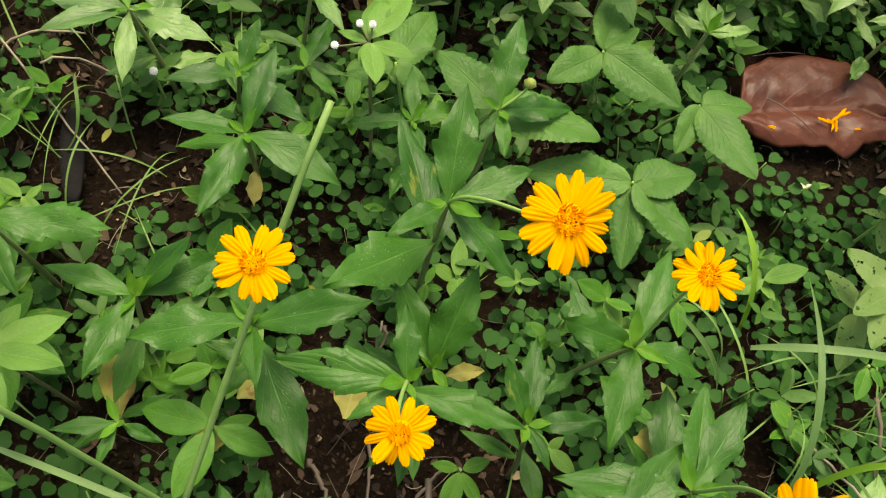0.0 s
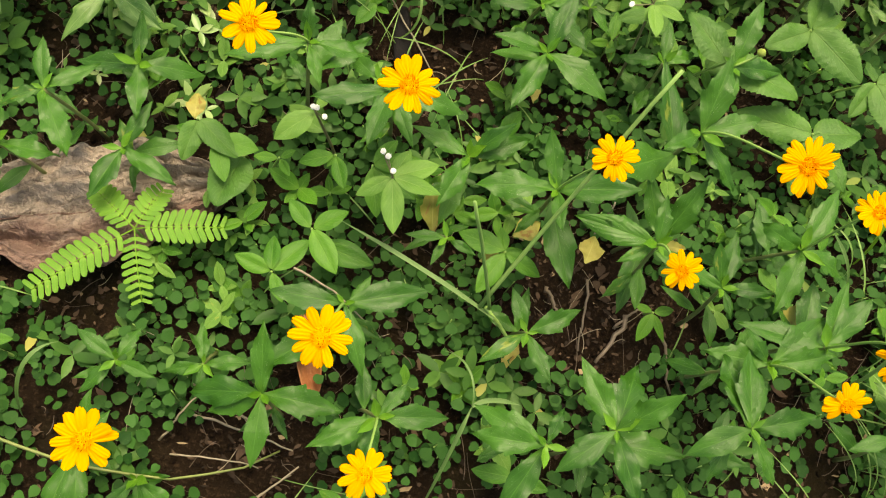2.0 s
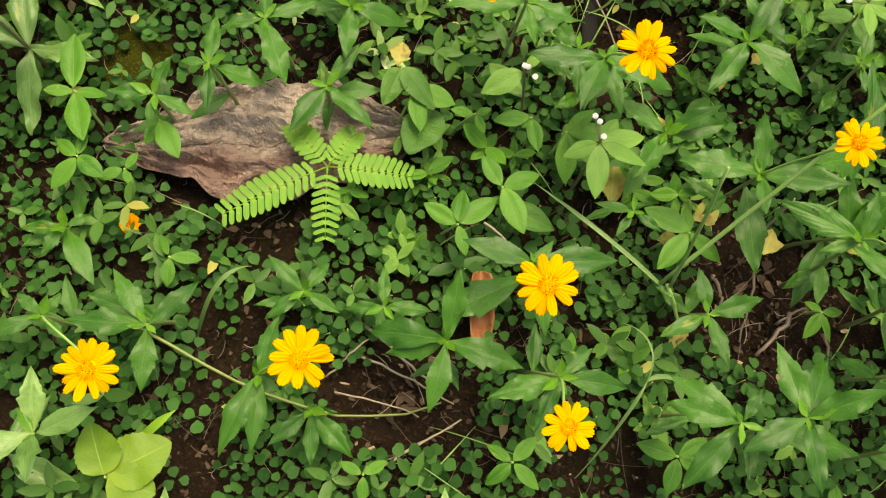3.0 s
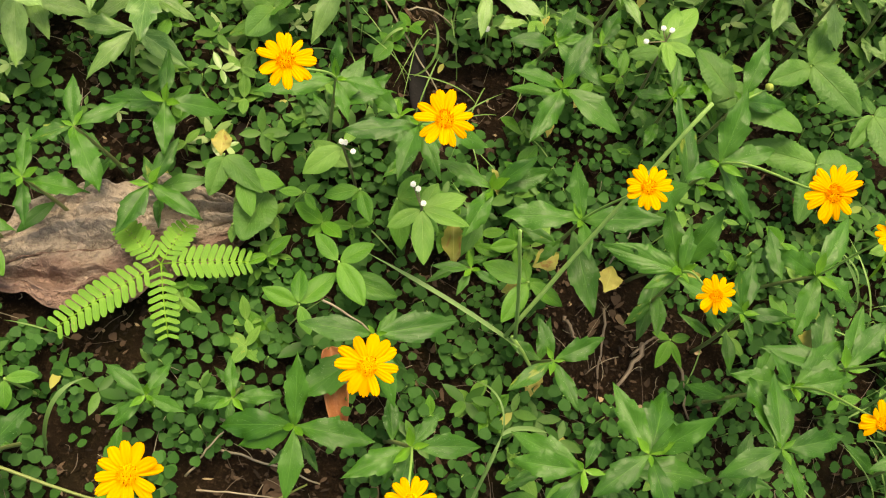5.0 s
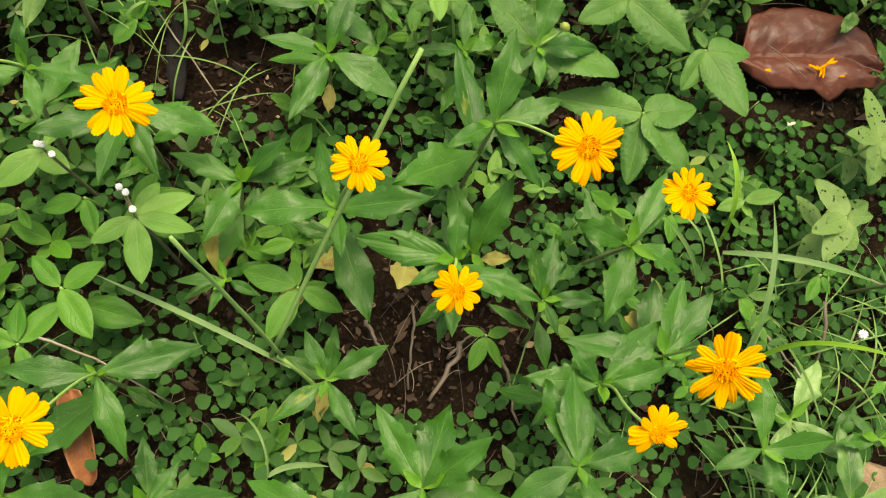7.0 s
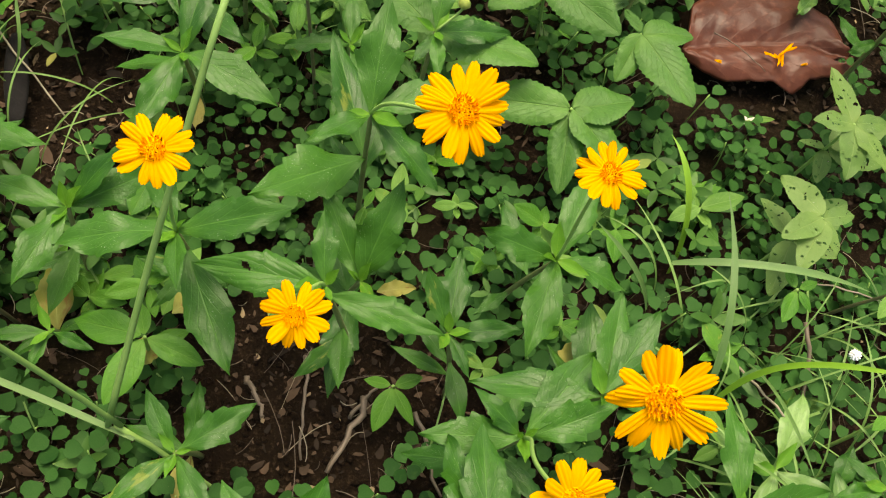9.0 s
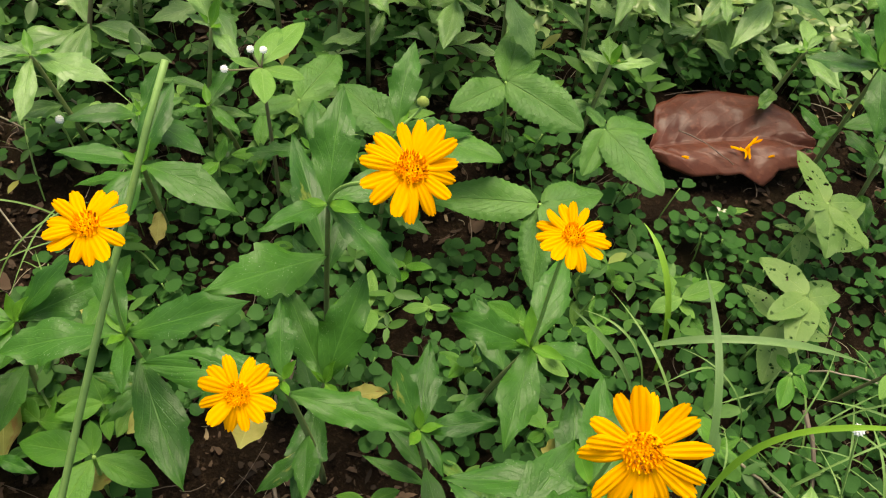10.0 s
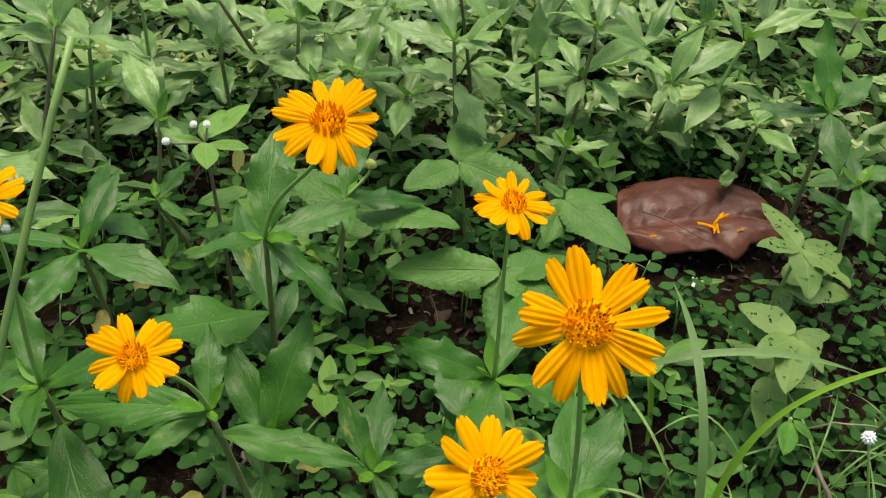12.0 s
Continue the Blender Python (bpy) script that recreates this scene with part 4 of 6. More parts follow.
plant("daisy", (0.019, -0.022, 0.100), [(-137, 34, -8, 0.46), (-62, 36, -8, 0.42)], tips=[(0.042, -0.001, 0.121, 0.42), (-0.002, 0.009, 0.096, 0.42), (0.029, 0.013, 0.082, 0.42)], lower=[(4, 50, 0)], drop=0.72, lean=(-0.008, -0.012))
plant("daisy", (-0.014, -0.036, 0.108), [(162, 37, -18, 0.42), (-177, 34, -14), (-113, 40, -16, 0.42), (76, 18, 10)], lean=(-0.008, 0.006))
plant("daisy", (-0.149, -0.037, 0.057), [(-83, 36, -10, 0.38)], tips=[(-0.188, -0.041, 0.036), (-0.176, -0.051, 0.040), (-0.107, -0.037, 0.058, 0.38), (-0.154, -0.003, 0.075, 0.34)], lean=(0.007, -0.006))
plant("daisy", (-0.023, 0.022, 0.057), [(122, 24, 7), (33, 31, 7), (-137, 30, 7), (-57, 29, 7)], yellow=[(-100, 22, 7)], lean=(0.000, 0.007))
plant("smooth", (-0.146, 0.054, 0.048), [(139, 20, 7), (38, 21, 7), (-50, 28, 7)], lower=[(-10, 32, 7)], drop=0.73, lean=(0.008, -0.008))
plant("smooth", (-0.162, 0.028, 0.040), [(168, 21, 7), (54, 26, 7), (101, 19, 7), (-58, 17, 7)], lean=(-0.007, 0.001))
plant("smooth", (-0.041, 0.065, 0.048), [(167, 27, 7), (107, 14, 7), (-21, 23, 7), (-114, 27, 7)], lower=[(29, 16, 7)], drop=0.63, lean=(-0.005, 0.001))
plant("daisy", (-0.119, 0.015, 0.065), [(22, 44, 7), (-63, 38, 7), (-177, 38, 7)], lower=[(-137, 53, 7)], drop=0.62, flower=((-0.121, -0.014, 0.142), 27.5, (-80, 10), 12), lean=(0.004, 0.000))
plant("daisy", (-0.090, -0.037, 0.065), [(-147, 37, 7), (61, 22, 7), (12, 36, 7), (-96, 28, 7)], flower=((-0.091, -0.064, 0.119), 23.5, (-80, 12), 12), lean=(-0.010, 0.006))
plant("daisy", (-0.291, -0.078, 0.055), [(-165, 40, -5), (140, 32, 0), (-75, 32, -10), (60, 32, 5)], lower=[(177, 40, 0)], drop=0.64, lean=(0.002, 0.010))
plant("daisy", (-0.233, -0.082, 0.042), [(-98, 44, -6, 0.40), (-72, 38, -4), (92, 30, 8), (62, 24, 4)], flower=((-0.209, -0.074, 0.117), 28, (-70, 14), 12), lean=(-0.006, 0.002))
plant("daisy", (-0.226, -0.035, 0.045), [(154, 26, 7), (70, 20, 7), (-127, 24, 7), (-12, 21, 7)], lean=(-0.011, -0.005))
plant("daisy", (-0.202, -0.090, 0.035), [(-71, 27, 7), (-30, 32, 7), (-121, 27, 7)], lean=(-0.007, -0.000))
plant("daisy", (-0.185, -0.027, 0.035), [(108, 22, 7), (-157, 21, 7), (14, 25, 7), (-84, 14, 7)], lean=(0.000, 0.011))
plant("daisy", (-0.292, 0.088, 0.075), [(107, 28, 7), (-146, 23, 7), (-54, 41, 7), (43, 30, 7)], lean=(0.011, 0.005))
plant("daisy", (-0.314, 0.060, 0.060), [(105, 29, 7), (-166, 15, 7), (-2, 35, 7), (-72, 26, 7)], lean=(0.009, 0.002))
plant("daisy", (-0.257, 0.120, 0.057), [(101, 30, 5)], tips=[(-0.225, 0.128, 0.040), (-0.292, 0.117, 0.050), (-0.248, 0.088, 0.060, 0.46)], lean=(-0.005, 0.000))
plant("daisy", (-0.254, 0.074, 0.050), [(71, 30, 5)], tips=[(-0.264, 0.043, 0.048, 0.46), (-0.222, 0.062, 0.046, 0.44)], lower=[(25, 30, 0)], drop=0.71, lean=(-0.002, 0.008))
plant("daisy", (-0.337, 0.037, 0.050), [(94, 24, 7), (-164, 24, 7), (-5, 24, 7), (-78, 17, 7)], lean=(0.005, 0.001))
plant("smooth", (-0.378, 0.026, 0.045), [(113, 31, 7), (-160, 15, 7), (9, 17, 7), (-57, 29, 7)], lean=(0.009, -0.005))
plant("smooth", (-0.364, -0.006, 0.040), [(-109, 21, 7), (-21, 19, 7), (161, 15, 7), (96, 14, 7)], lean=(0.003, -0.003))
plant("daisy", (-0.356, -0.043, 0.035), [(-161, 24, 7), (46, 14, 7), (-100, 18, 7), (-39, 36, 7)], lean=(-0.005, 0.011))
plant("smooth", (-0.301, -0.039, 0.030), [(16, 16, 7), (-74, 15, 7), (133, 12, 7)], lean=(0.009, -0.003))
plant("broad", (-0.209, 0.068, 0.030), [(48, 23, 7, 0.6), (-81, 10, 7, 0.5)], lean=(-0.006, -0.001))
plant("broad", (-0.220, 0.100, 0.050), [(-31, 29, 7, 0.55), (-95, 24, 7, 0.5)], lean=(-0.011, 0.007))
plant("lime", (-0.284, -0.152, 0.042), [(48, 33, 7), (126, 26, 7), (0, 25, 7)], lean=(-0.001, -0.005))
plant("pale", (-0.109, 0.079, 0.088), [(-77, 28, 7), (-9, 25, 7), (-138, 20, 7), (71, 18, 7), (31, 25, 7), (-149, 10, 7)], whites=[((-0.116, 0.089, 0.094), 3.5), ((-0.113, 0.087, 0.094), 3.5), ((-0.109, 0.080, 0.094), 3.5)], lean=(0.005, 0.002))
plant("pale", (-0.156, 0.109, 0.075), [(-133, 25, 7), (67, 15, 7)], lower=[(152, 26, 7)], drop=0.67, whites=[((-0.157, 0.109, 0.081), 3.5), ((-0.155, 0.109, 0.081), 3.5), ((-0.150, 0.105, 0.081), 3.5)], lean=(0.011, -0.001))
plant("smooth", (-0.143, 0.097, 0.050), [(-159, 20, 7), (-64, 20, 7), (-114, 7, 7)], lean=(-0.003, 0.009))
plant("daisy", (-0.119, 0.124, 0.090), [(-2, 39, 7), (-161, 41, 7), (-100, 35, 7), (-60, 31, 7)], flower=((-0.109, 0.105, 0.141), 28, (-90, 8), 13), lean=(0.001, 0.007))
plant("daisy", (-0.167, 0.142, 0.085), [(101, 22, 40), (-154, 43, 7), (-1, 32, 7), (-64, 26, 7)], lower=[(51, 45, 7), (72, 37, 7)], drop=0.71, flower=((-0.187, 0.120, 0.135), 28, (-90, 10), 13), lean=(-0.002, -0.011))
plant("smooth", (-0.209, 0.092, 0.045), [(1, 23, 7, 0.5), (173, 22, 7), (-64, 24, 7)], lean=(-0.006, -0.011))
plant("broad", (-0.196, 0.090, 0.030), [], tips=[(-0.201, 0.057, 0.040, 0.68)], lean=(-0.003, 0.011))
plant("smooth", (-0.173, 0.090, 0.045), [(-49, 12, 7), (-171, 13, 7), (39, 9, 7)], lean=(-0.009, 0.003))
plant("daisy", (0.174, 0.007, 0.068), [(-65, 26, -5), (92, 40, 2, 0.36)], tips=[(0.211, 0.013, 0.064), (0.150, -0.003, 0.066)], lean=(0.008, -0.009))
plant("broad", (0.126, 0.178, 0.045), [(10, 28, 7, 0.75), (-51, 38, 7, 0.5), (-98, 38, 7, 0.45), (137, 18, 7, 0.3), (177, 47, 7, 0.42)], lean=(0.012, 0.001))
plant("broad", (0.114, 0.239, 0.055), [(-146, 31, 7, 0.55), (-40, 42, 7, 0.6), (39, 21, 7, 0.6), (74, 35, 7, 0.5)], lean=(0.007, 0.003))
plant("broad", (0.159, 0.217, 0.050), [(3, 24, 7, 0.75), (-63, 42, 7, 0.55), (-117, 26, 7, 0.5), (122, 13, 7, 0.4)], lean=(-0.009, 0.011))
plant("broad", (0.064, 0.202, 0.060), [(135, 36, 7, 0.55), (-16, 45, 7, 0.5)], lower=[(46, 24, 7)], drop=0.67, lean=(-0.012, 0.009))
plant("daisy", (0.062, 0.191, 0.075), [(80, 39, 19), (-86, 22, 0), (-120, 17, 0)], tips=[(0.096, 0.202, 0.062)], buds=[((0.072, 0.196, 0.088), 5.0)], lean=(-0.005, -0.006))
plant("daisy", (0.028, 0.195, 0.055), [(-168, 27, 7), (92, 24, 7), (37, 25, 7), (-74, 18, 7)], lean=(-0.000, -0.007))
plant("pale", (0.008, 0.208, 0.090), [(79, 23, 7), (163, 12, 7), (-21, 18, 7), (-104, 11, 7), (-81, 21, 7), (59, 29, 7)], whites=[((0.004, 0.212, 0.096), 3.5), ((0.009, 0.212, 0.096), 3.5), ((-0.005, 0.201, 0.096), 3.5)], lean=(0.004, -0.011))
plant("broad", (0.020, 0.228, 0.050), [(-41, 20, 7, 0.5), (-159, 22, 7, 0.5), (62, 37, 7, 0.5)], lean=(0.008, -0.011))
plant("daisy", (-0.130, 0.146, 0.050), [(-9, 43, 7), (143, 27, 7), (-72, 26, 7)], lean=(0.008, 0.001))
plant("smooth", (-0.122, 0.096, 0.050), [(16, 27, 7), (-27, 29, 7), (-73, 28, 7), (58, 19, 7)], lean=(-0.002, -0.003))
plant("daisy", (-0.074, 0.065, 0.050), [(-171, 22, 7), (-23, 18, 7), (-109, 17, 7)], yellow=[(100, 31, 7)], lean=(-0.010, 0.011))
plant("daisy", (-0.094, 0.238, 0.060), [(-179, 35, 7), (-20, 38, 7), (-88, 33, 7), (-151, 37, 7, 0.3)], lean=(0.012, -0.004))
plant("eaten", (0.230, 0.128, 0.055), [(127, 24, 7), (11, 16, 7), (-119, 27, 7), (-151, 24, 7), (-74, 16, 7)], lower=[(119, 22, 7), (-115, 27, 7), (-21, 20, 7), (34, 33, 7)], drop=0.64, lean=(-0.010, -0.006))
plant("eaten", (0.249, 0.172, 0.060), [(104, 28, 7), (9, 18, 7), (-177, 20, 7), (-103, 26, 7), (-58, 24, 7)], lower=[(167, 12, 7), (-111, 18, 7), (22, 32, 7), (-9, 30, 7)], drop=0.67, lean=(-0.003, -0.001))
plant("daisy", (0.112, 0.271, 0.099), [(4, 30, 38), (104, 44, 22), (165, 34, 8), (-30, 24, 0)], low_tips=[(0.128, 0.250, 0.060, 0.42)], lower=[(146, 30, 0)], drop=0.82, lean=(0.006, -0.002))
plant("daisy", (0.191, 0.314, 0.081), [(66, 48, 22), (116, 40, 25)], tips=[(0.160, 0.307, 0.095), (0.224, 0.316, 0.066)], lower=[(-60, 30, -10), (-120, 30, -10)], drop=0.65, lean=(-0.005, -0.003))
plant("daisy", (0.157, 0.294, 0.075), [(92, 28, 70), (-140, 24, 7), (-63, 23, 7), (-18, 17, 7)], lean=(0.008, -0.008))
plant("daisy", (0.237, 0.311, 0.052), [(150, 28, 12), (-100, 22, -5)], tips=[(0.253, 0.326, 0.078), (0.221, 0.292, 0.045), (0.262, 0.319, 0.044)], lower=[(30, 30, 5)], drop=0.6, lean=(-0.006, 0.000))
plant("daisy", (0.269, 0.219, 0.095), [(150, 24, 30)], tips=[(0.270, 0.250, 0.122, 0.44), (0.297, 0.240, 0.100, 0.44), (0.237, 0.226, 0.092, 0.40), (0.263, 0.190, 0.082, 0.44)], lower=[(4, 34, 5), (-60, 28, 0)], drop=0.6, lean=(0.010, 0.008))
plant("daisy", (0.272, 0.274, 0.050), [(72, 29, 7), (179, 19, 7), (-76, 30, 7), (47, 19, 7)], lean=(-0.003, 0.002))
plant("daisy", (0.169, 0.261, 0.047), [(152, 18, 7), (12, 25, 7), (79, 28, 7)], lean=(-0.007, -0.011))
plant("daisy", (-0.017, 0.245, 0.075), [(120, 37, 23), (-56, 26, 7), (148, 12, 7), (-49, 8, 7)], lean=(-0.008, -0.009))
plant("daisy", (-0.028, 0.292, 0.045), [(60, 30, 15), (-150, 28, 0)], tips=[(-0.046, 0.324, 0.070, 0.38), (-0.009, 0.255, 0.050, 0.42)], lean=(0.001, 0.006))
plant("daisy", (0.004, 0.298, 0.080), [(122, 38, 22), (90, 50, 10), (-33, 30, 0), (-171, 28, 0)], lean=(0.001, 0.009))
plant("daisy", (0.041, 0.314, 0.085), [(-133, 30, 7), (71, 25, 7), (-30, 22, 7), (113, 39, 7)], lean=(-0.006, -0.011))
plant("daisy", (-0.047, 0.217, 0.050), [(71, 25, 25), (-164, 30, 7), (-40, 40, 7), (22, 19, 7)], lean=(-0.005, 0.007))
plant("daisy", (-0.019, 0.222, 0.050), [(72, 31, 7), (-161, 16, 7), (-42, 20, 7)], lean=(0.010, 0.009))
plant("daisy", (-0.058, 0.306, 0.075), [(164, 46, 7), (-12, 25, 7), (123, 50, 7), (84, 37, 7)], lean=(-0.008, -0.003))
plant("smooth", (-0.063, 0.303, 0.055), [(130, 34, 7), (28, 17, 7), (90, 35, 7), (-136, 11, 7)], lean=(-0.009, 0.004))
plant("daisy", (0.049, 0.284, 0.070), [(153, 28, 7), (30, 25, 7), (-68, 28, 7), (100, 35, 7)], lean=(0.003, 0.001))
plant("daisy", (0.093, 0.287, 0.060), [(148, 19, 7), (-32, 19, 7), (-103, 34, 7), (76, 33, 7)], lean=(-0.007, 0.007))
plant("daisy", (0.293, 0.212, 0.060), [(23, 31, 7), (-163, 13, 7), (-108, 36, 7), (78, 22, 7)], lean=(0.002, -0.010))
plant("daisy", (0.090, 0.335, 0.080), [(145, 21, 7), (17, 22, 7), (-93, 40, 7), (76, 33, 7)], lean=(-0.005, 0.008))
plant("daisy", (-0.341, -0.090, 0.050), [(160, 18, 7), (77, 13, 7), (-138, 27, 7), (-26, 16, 7)], flower=((-0.296, -0.107, 0.096), 27.5, (-70, 12), 14), lean=(0.010, 0.003))
plant("smooth", (-0.012, -0.051, 0.035), [(-179, 23, 7), (47, 19, 7), (-87, 20, 7), (-10, 18, 7)], lean=(-0.011, 0.004))
plant("smooth", (-0.096, -0.082, 0.040), [(163, 15, 7), (64, 17, 7), (-121, 17, 7), (-27, 18, 7)], lean=(0.000, -0.001))
plant("smooth", (-0.166, -0.112, 0.030), [(171, 13, 7), (48, 13, 7), (-72, 14, 7)], lean=(0.001, 0.005))
plant("smooth", (-0.334, 0.029, 0.035), [(-99, 14, 7), (-33, 15, 7), (138, 9, 7), (-44, 24, 7)], lean=(-0.003, -0.004))
plant("smooth", (-0.342, -0.002, 0.030), [(-133, 13, 7), (79, 11, 7), (-45, 11, 7)], lean=(-0.005, 0.003))
plant("pale", (0.261, 0.098, 0.050), [(95, 13, 7), (-50, 9, 7), (-130, 14, 7)], lean=(-0.006, 0.004))
plant("daisy", (0.242, 0.018, 0.050), [(138, 17, 7), (26, 16, 7), (-171, 23, 7), (-36, 13, 7)], lean=(-0.011, -0.003))
plant("smooth", (0.220, 0.099, 0.045), [(-120, 16, 7), (22, 10, 7), (103, 9, 7), (-60, 10, 7)], lean=(0.003, 0.000))
plant("smooth", (0.255, 0.048, 0.040), [(-148, 11, 7), (26, 11, 7), (-72, 10, 7)], lean=(-0.007, -0.007))



plant("daisy", (0.206, 0.026, 0.034), [(60, 36, 0), (150, 30, 5), (-30, 36, 0), (-120, 30, 0)], lean=(0.004, 0.004), wild=True)
plant("daisy", (0.231, -0.012, 0.040), [(100, 36, 5), (10, 34, 0), (190, 32, 5), (-80, 30, 0)], lean=(-0.004, 0.004), wild=True)

plant("smooth", (0.053, 0.056, 0.022), [(-112, 19, -5, 0.36), (-60, 17, -5, 0.36), (20, 12, 0), (170, 11, 0)], lean=(0.002, 0.004))

# ---- weeds further off, past the ones one can tell apart ----
def wild_plant(x, y, r):
    z = r.uniform(0.04, 0.105)
    turn = r.uniform(0, 360)
    kind = "daisy" if r.random() < 0.74 else r.choice(("smooth", "pale", "pale", "broad" if y < 0.35 else "pale"))
    size = {"daisy": 40, "broad": 28, "smooth": 24, "pale": 22}[kind]
    leaves = [(turn + 90 * k + r.uniform(-18, 18), size * r.uniform(0.7, 1.2), r.uniform(-20, 40) + 22 * (k % 2)) for k in range(4)]
    lower = [(turn + 45 + 90 * k + r.uniform(-25, 25), size * r.uniform(0.8, 1.3), r.uniform(-25, 20)) for k in range(4)]
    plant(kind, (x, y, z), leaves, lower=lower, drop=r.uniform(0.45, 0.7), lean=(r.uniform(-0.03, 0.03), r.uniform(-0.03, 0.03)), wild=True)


_r = random.Random(77)
taken = []
for _ in range(9000):
    x, y = _r.uniform(-0.66, 0.7), _r.uniform(-0.30, 0.85)
    inside = -0.16 < x < 0.34 and -0.03 < y < 0.30
    inside = inside or (-0.42 < x < 0.2 and -0.14 < y < 0.12 + 0.3 * (x + 0.42))
    far = 0.041 if (-0.3 < x < 0.52 and 0.2 < y < 0.62) or (-0.55 < x < -0.2 and -0.1 < y < 0.3) else 0.075
    if inside or any((x - a) ** 2 + (y - b) ** 2 < far * far for a, b in taken):
        continue
    taken.append((x, y))
    wild_plant(x, y, _r)


# low growth past the reach of the single weeds, thinning out over the ground
def far_growth(x, y):
    r = random.Random(int((x + 9) * 1e6) ^ int((y + 9) * 1e5))
    z, turn, size = r.uniform(0.015, 0.085), r.uniform(0, 6.28), r.uniform(0.018, 0.046)
    for k in range(5):
        yield Matrix.Translation((x, y, z * (1 - 0.4 * (k > 2)))) @ Matrix.Rotation(turn + 1.4 * k + r.uniform(-0.3, 0.3), 4, "Z") @ Matrix.Rotation(r.uniform(-0.6, 0.25), 4, "Y") @ Matrix.Rotation(r.uniform(-0.4, 0.4), 4, "X") @ Matrix.Scale(size * r.uniform(0.7, 1.1), 4)


_r = random.Random(404)
ring = []
while len(ring) < 7000:
    a, q = _r.uniform(0, 6.283), 0.62 + 2.4 * _r.random() ** 1.4
    x, y = 0.03 + q * math.cos(a), 0.28 + q * math.sin(a)
    if max(abs(x - 0.03) / 0.64, abs(y - 0.28) / 0.56) > 1.0 and 0.5 + 0.9 * noise.noise((x * 5, y * 5, 6.0)) > _r.random() * q / 2.2:
        ring.append((x, y))
carpet("distant_weeds", OVAL, OVAL_FACES, ring, far_growth, HERB, "low green weeds spreading thinly over the ground", "weeds")


# ---- grass ----
stick("tall_grass", ((-0.049, 0.032, 0.048), (-0.034, 0.06, 0.095), (-0.018, 0.089, 0.143), (-0.001, 0.117, 0.187)), 0.0013, GRASS_STEM, "long stiff light green grass stem rising between the daisies", "grass")
blade("tall_grass", ((-0.040, 0.028, 0.045), (-0.07, 0.04, 0.053), (-0.10, 0.05, 0.055), (-0.132, 0.061, 0.052)), 0.0025, "long flat grey-green grass blade lying low over the weeds")
stick("tall_grass", ((-0.044, 0.032, 0.050), (-0.052, 0.036, 0.09), (-0.062, 0.040, 0.135), (-0.073, 0.045, 0.18)), 0.0011, GRASS_STEM, "long stiff light green grass stem rising from a low node", "grass")
stick("grass_runner", ((-0.046, 0.032, 0.050), (-0.03, 0.025, 0.03), (-0.02, 0.018, 0.01), (-0.01, 0.012, -0.004)), 0.0012, STEM_GREEN, "creeping green grass runner rooted in the soil", "grass")
blade("tall_grass", ((0.153, 0.030, 0.0), (0.153, 0.022, 0.13), (0.160, 0.085, 0.115), (0.165, 0.112, 0.104)), 0.0026, "long upright green grass blade with a dry tip")
blade("tall_grass", ((0.156, 0.038, 0.085), (0.162, 0.050, 0.118), (0.168, 0.044, 0.140), (0.190, 0.030, 0.166)), 0.0021, "bright lime green arching grass blade", GRASS_LIME, fold=0.2)
blade("tall_grass", ((0.150, 0.092, 0.084), (0.165, 0.089, 0.099), (0.195, 0.087, 0.101), (0.223, 0.083, 0.089)), 0.0030, "grey-green grass blade arching sideways over clover")
blade("tall_grass", ((0.182, 0.120, 0.0), (0.180, 0.130, 0.045), (0.173, 0.148, 0.058), (0.167, 0.163, 0.055)), 0.0030, "short bright green grass blade with a twisted tip", GRASS_LIME)
blade("tall_grass", ((0.155, 0.088, 0.040), (0.148, 0.093, 0.062), (0.138, 0.099, 0.072), (0.124, 0.110, 0.078)), 0.0026, "dull green grass blade lying across daisy leaves")
blade("tall_grass", ((0.209, 0.082, 0.0), (0.206, 0.065, 0.04), (0.200, 0.040, 0.065), (0.195, 0.016, 0.082)), 0.0020, "long thin half-dry grass blade among clover")

blade("tall_grass", ((-0.057, -0.078, 0.015), (-0.052, -0.055, 0.045), (-0.047, -0.030, 0.060), (-0.0435, -0.021, 0.0525)), 0.0030, "grey-green grass blade bent at its node", face=(0.5, 0.2, 0.8))
blade("tall_grass", ((-0.0435, -0.021, 0.0525), (-0.038, -0.015, 0.052), (-0.028, -0.014, 0.050), (-0.018, -0.0145, 0.046)), 0.0026, "pale flat piece of a bent grass blade")
blade("tall_grass", ((-0.0435, -0.021, 0.0525), (-0.044, -0.008, 0.064), (-0.052, 0.004, 0.060), (-0.063, 0.006, 0.040)), 0.0011, "thin curled grass blade tip")
blade("tall_grass", ((-0.276, -0.072, 0.005), (-0.270, -0.060, 0.050), (-0.269, -0.040, 0.062), (-0.255, -0.032, 0.048)), 0.0024, "arching light green grass blade over bare soil")
blade("tall_grass", ((-0.283, -0.137, 0.010), (-0.279, -0.130, 0.024), (-0.273, -0.120, 0.030), (-0.267, -0.112, 0.030)), 0.0046, "short broad yellow-green grass blade", GRASS_LIME)
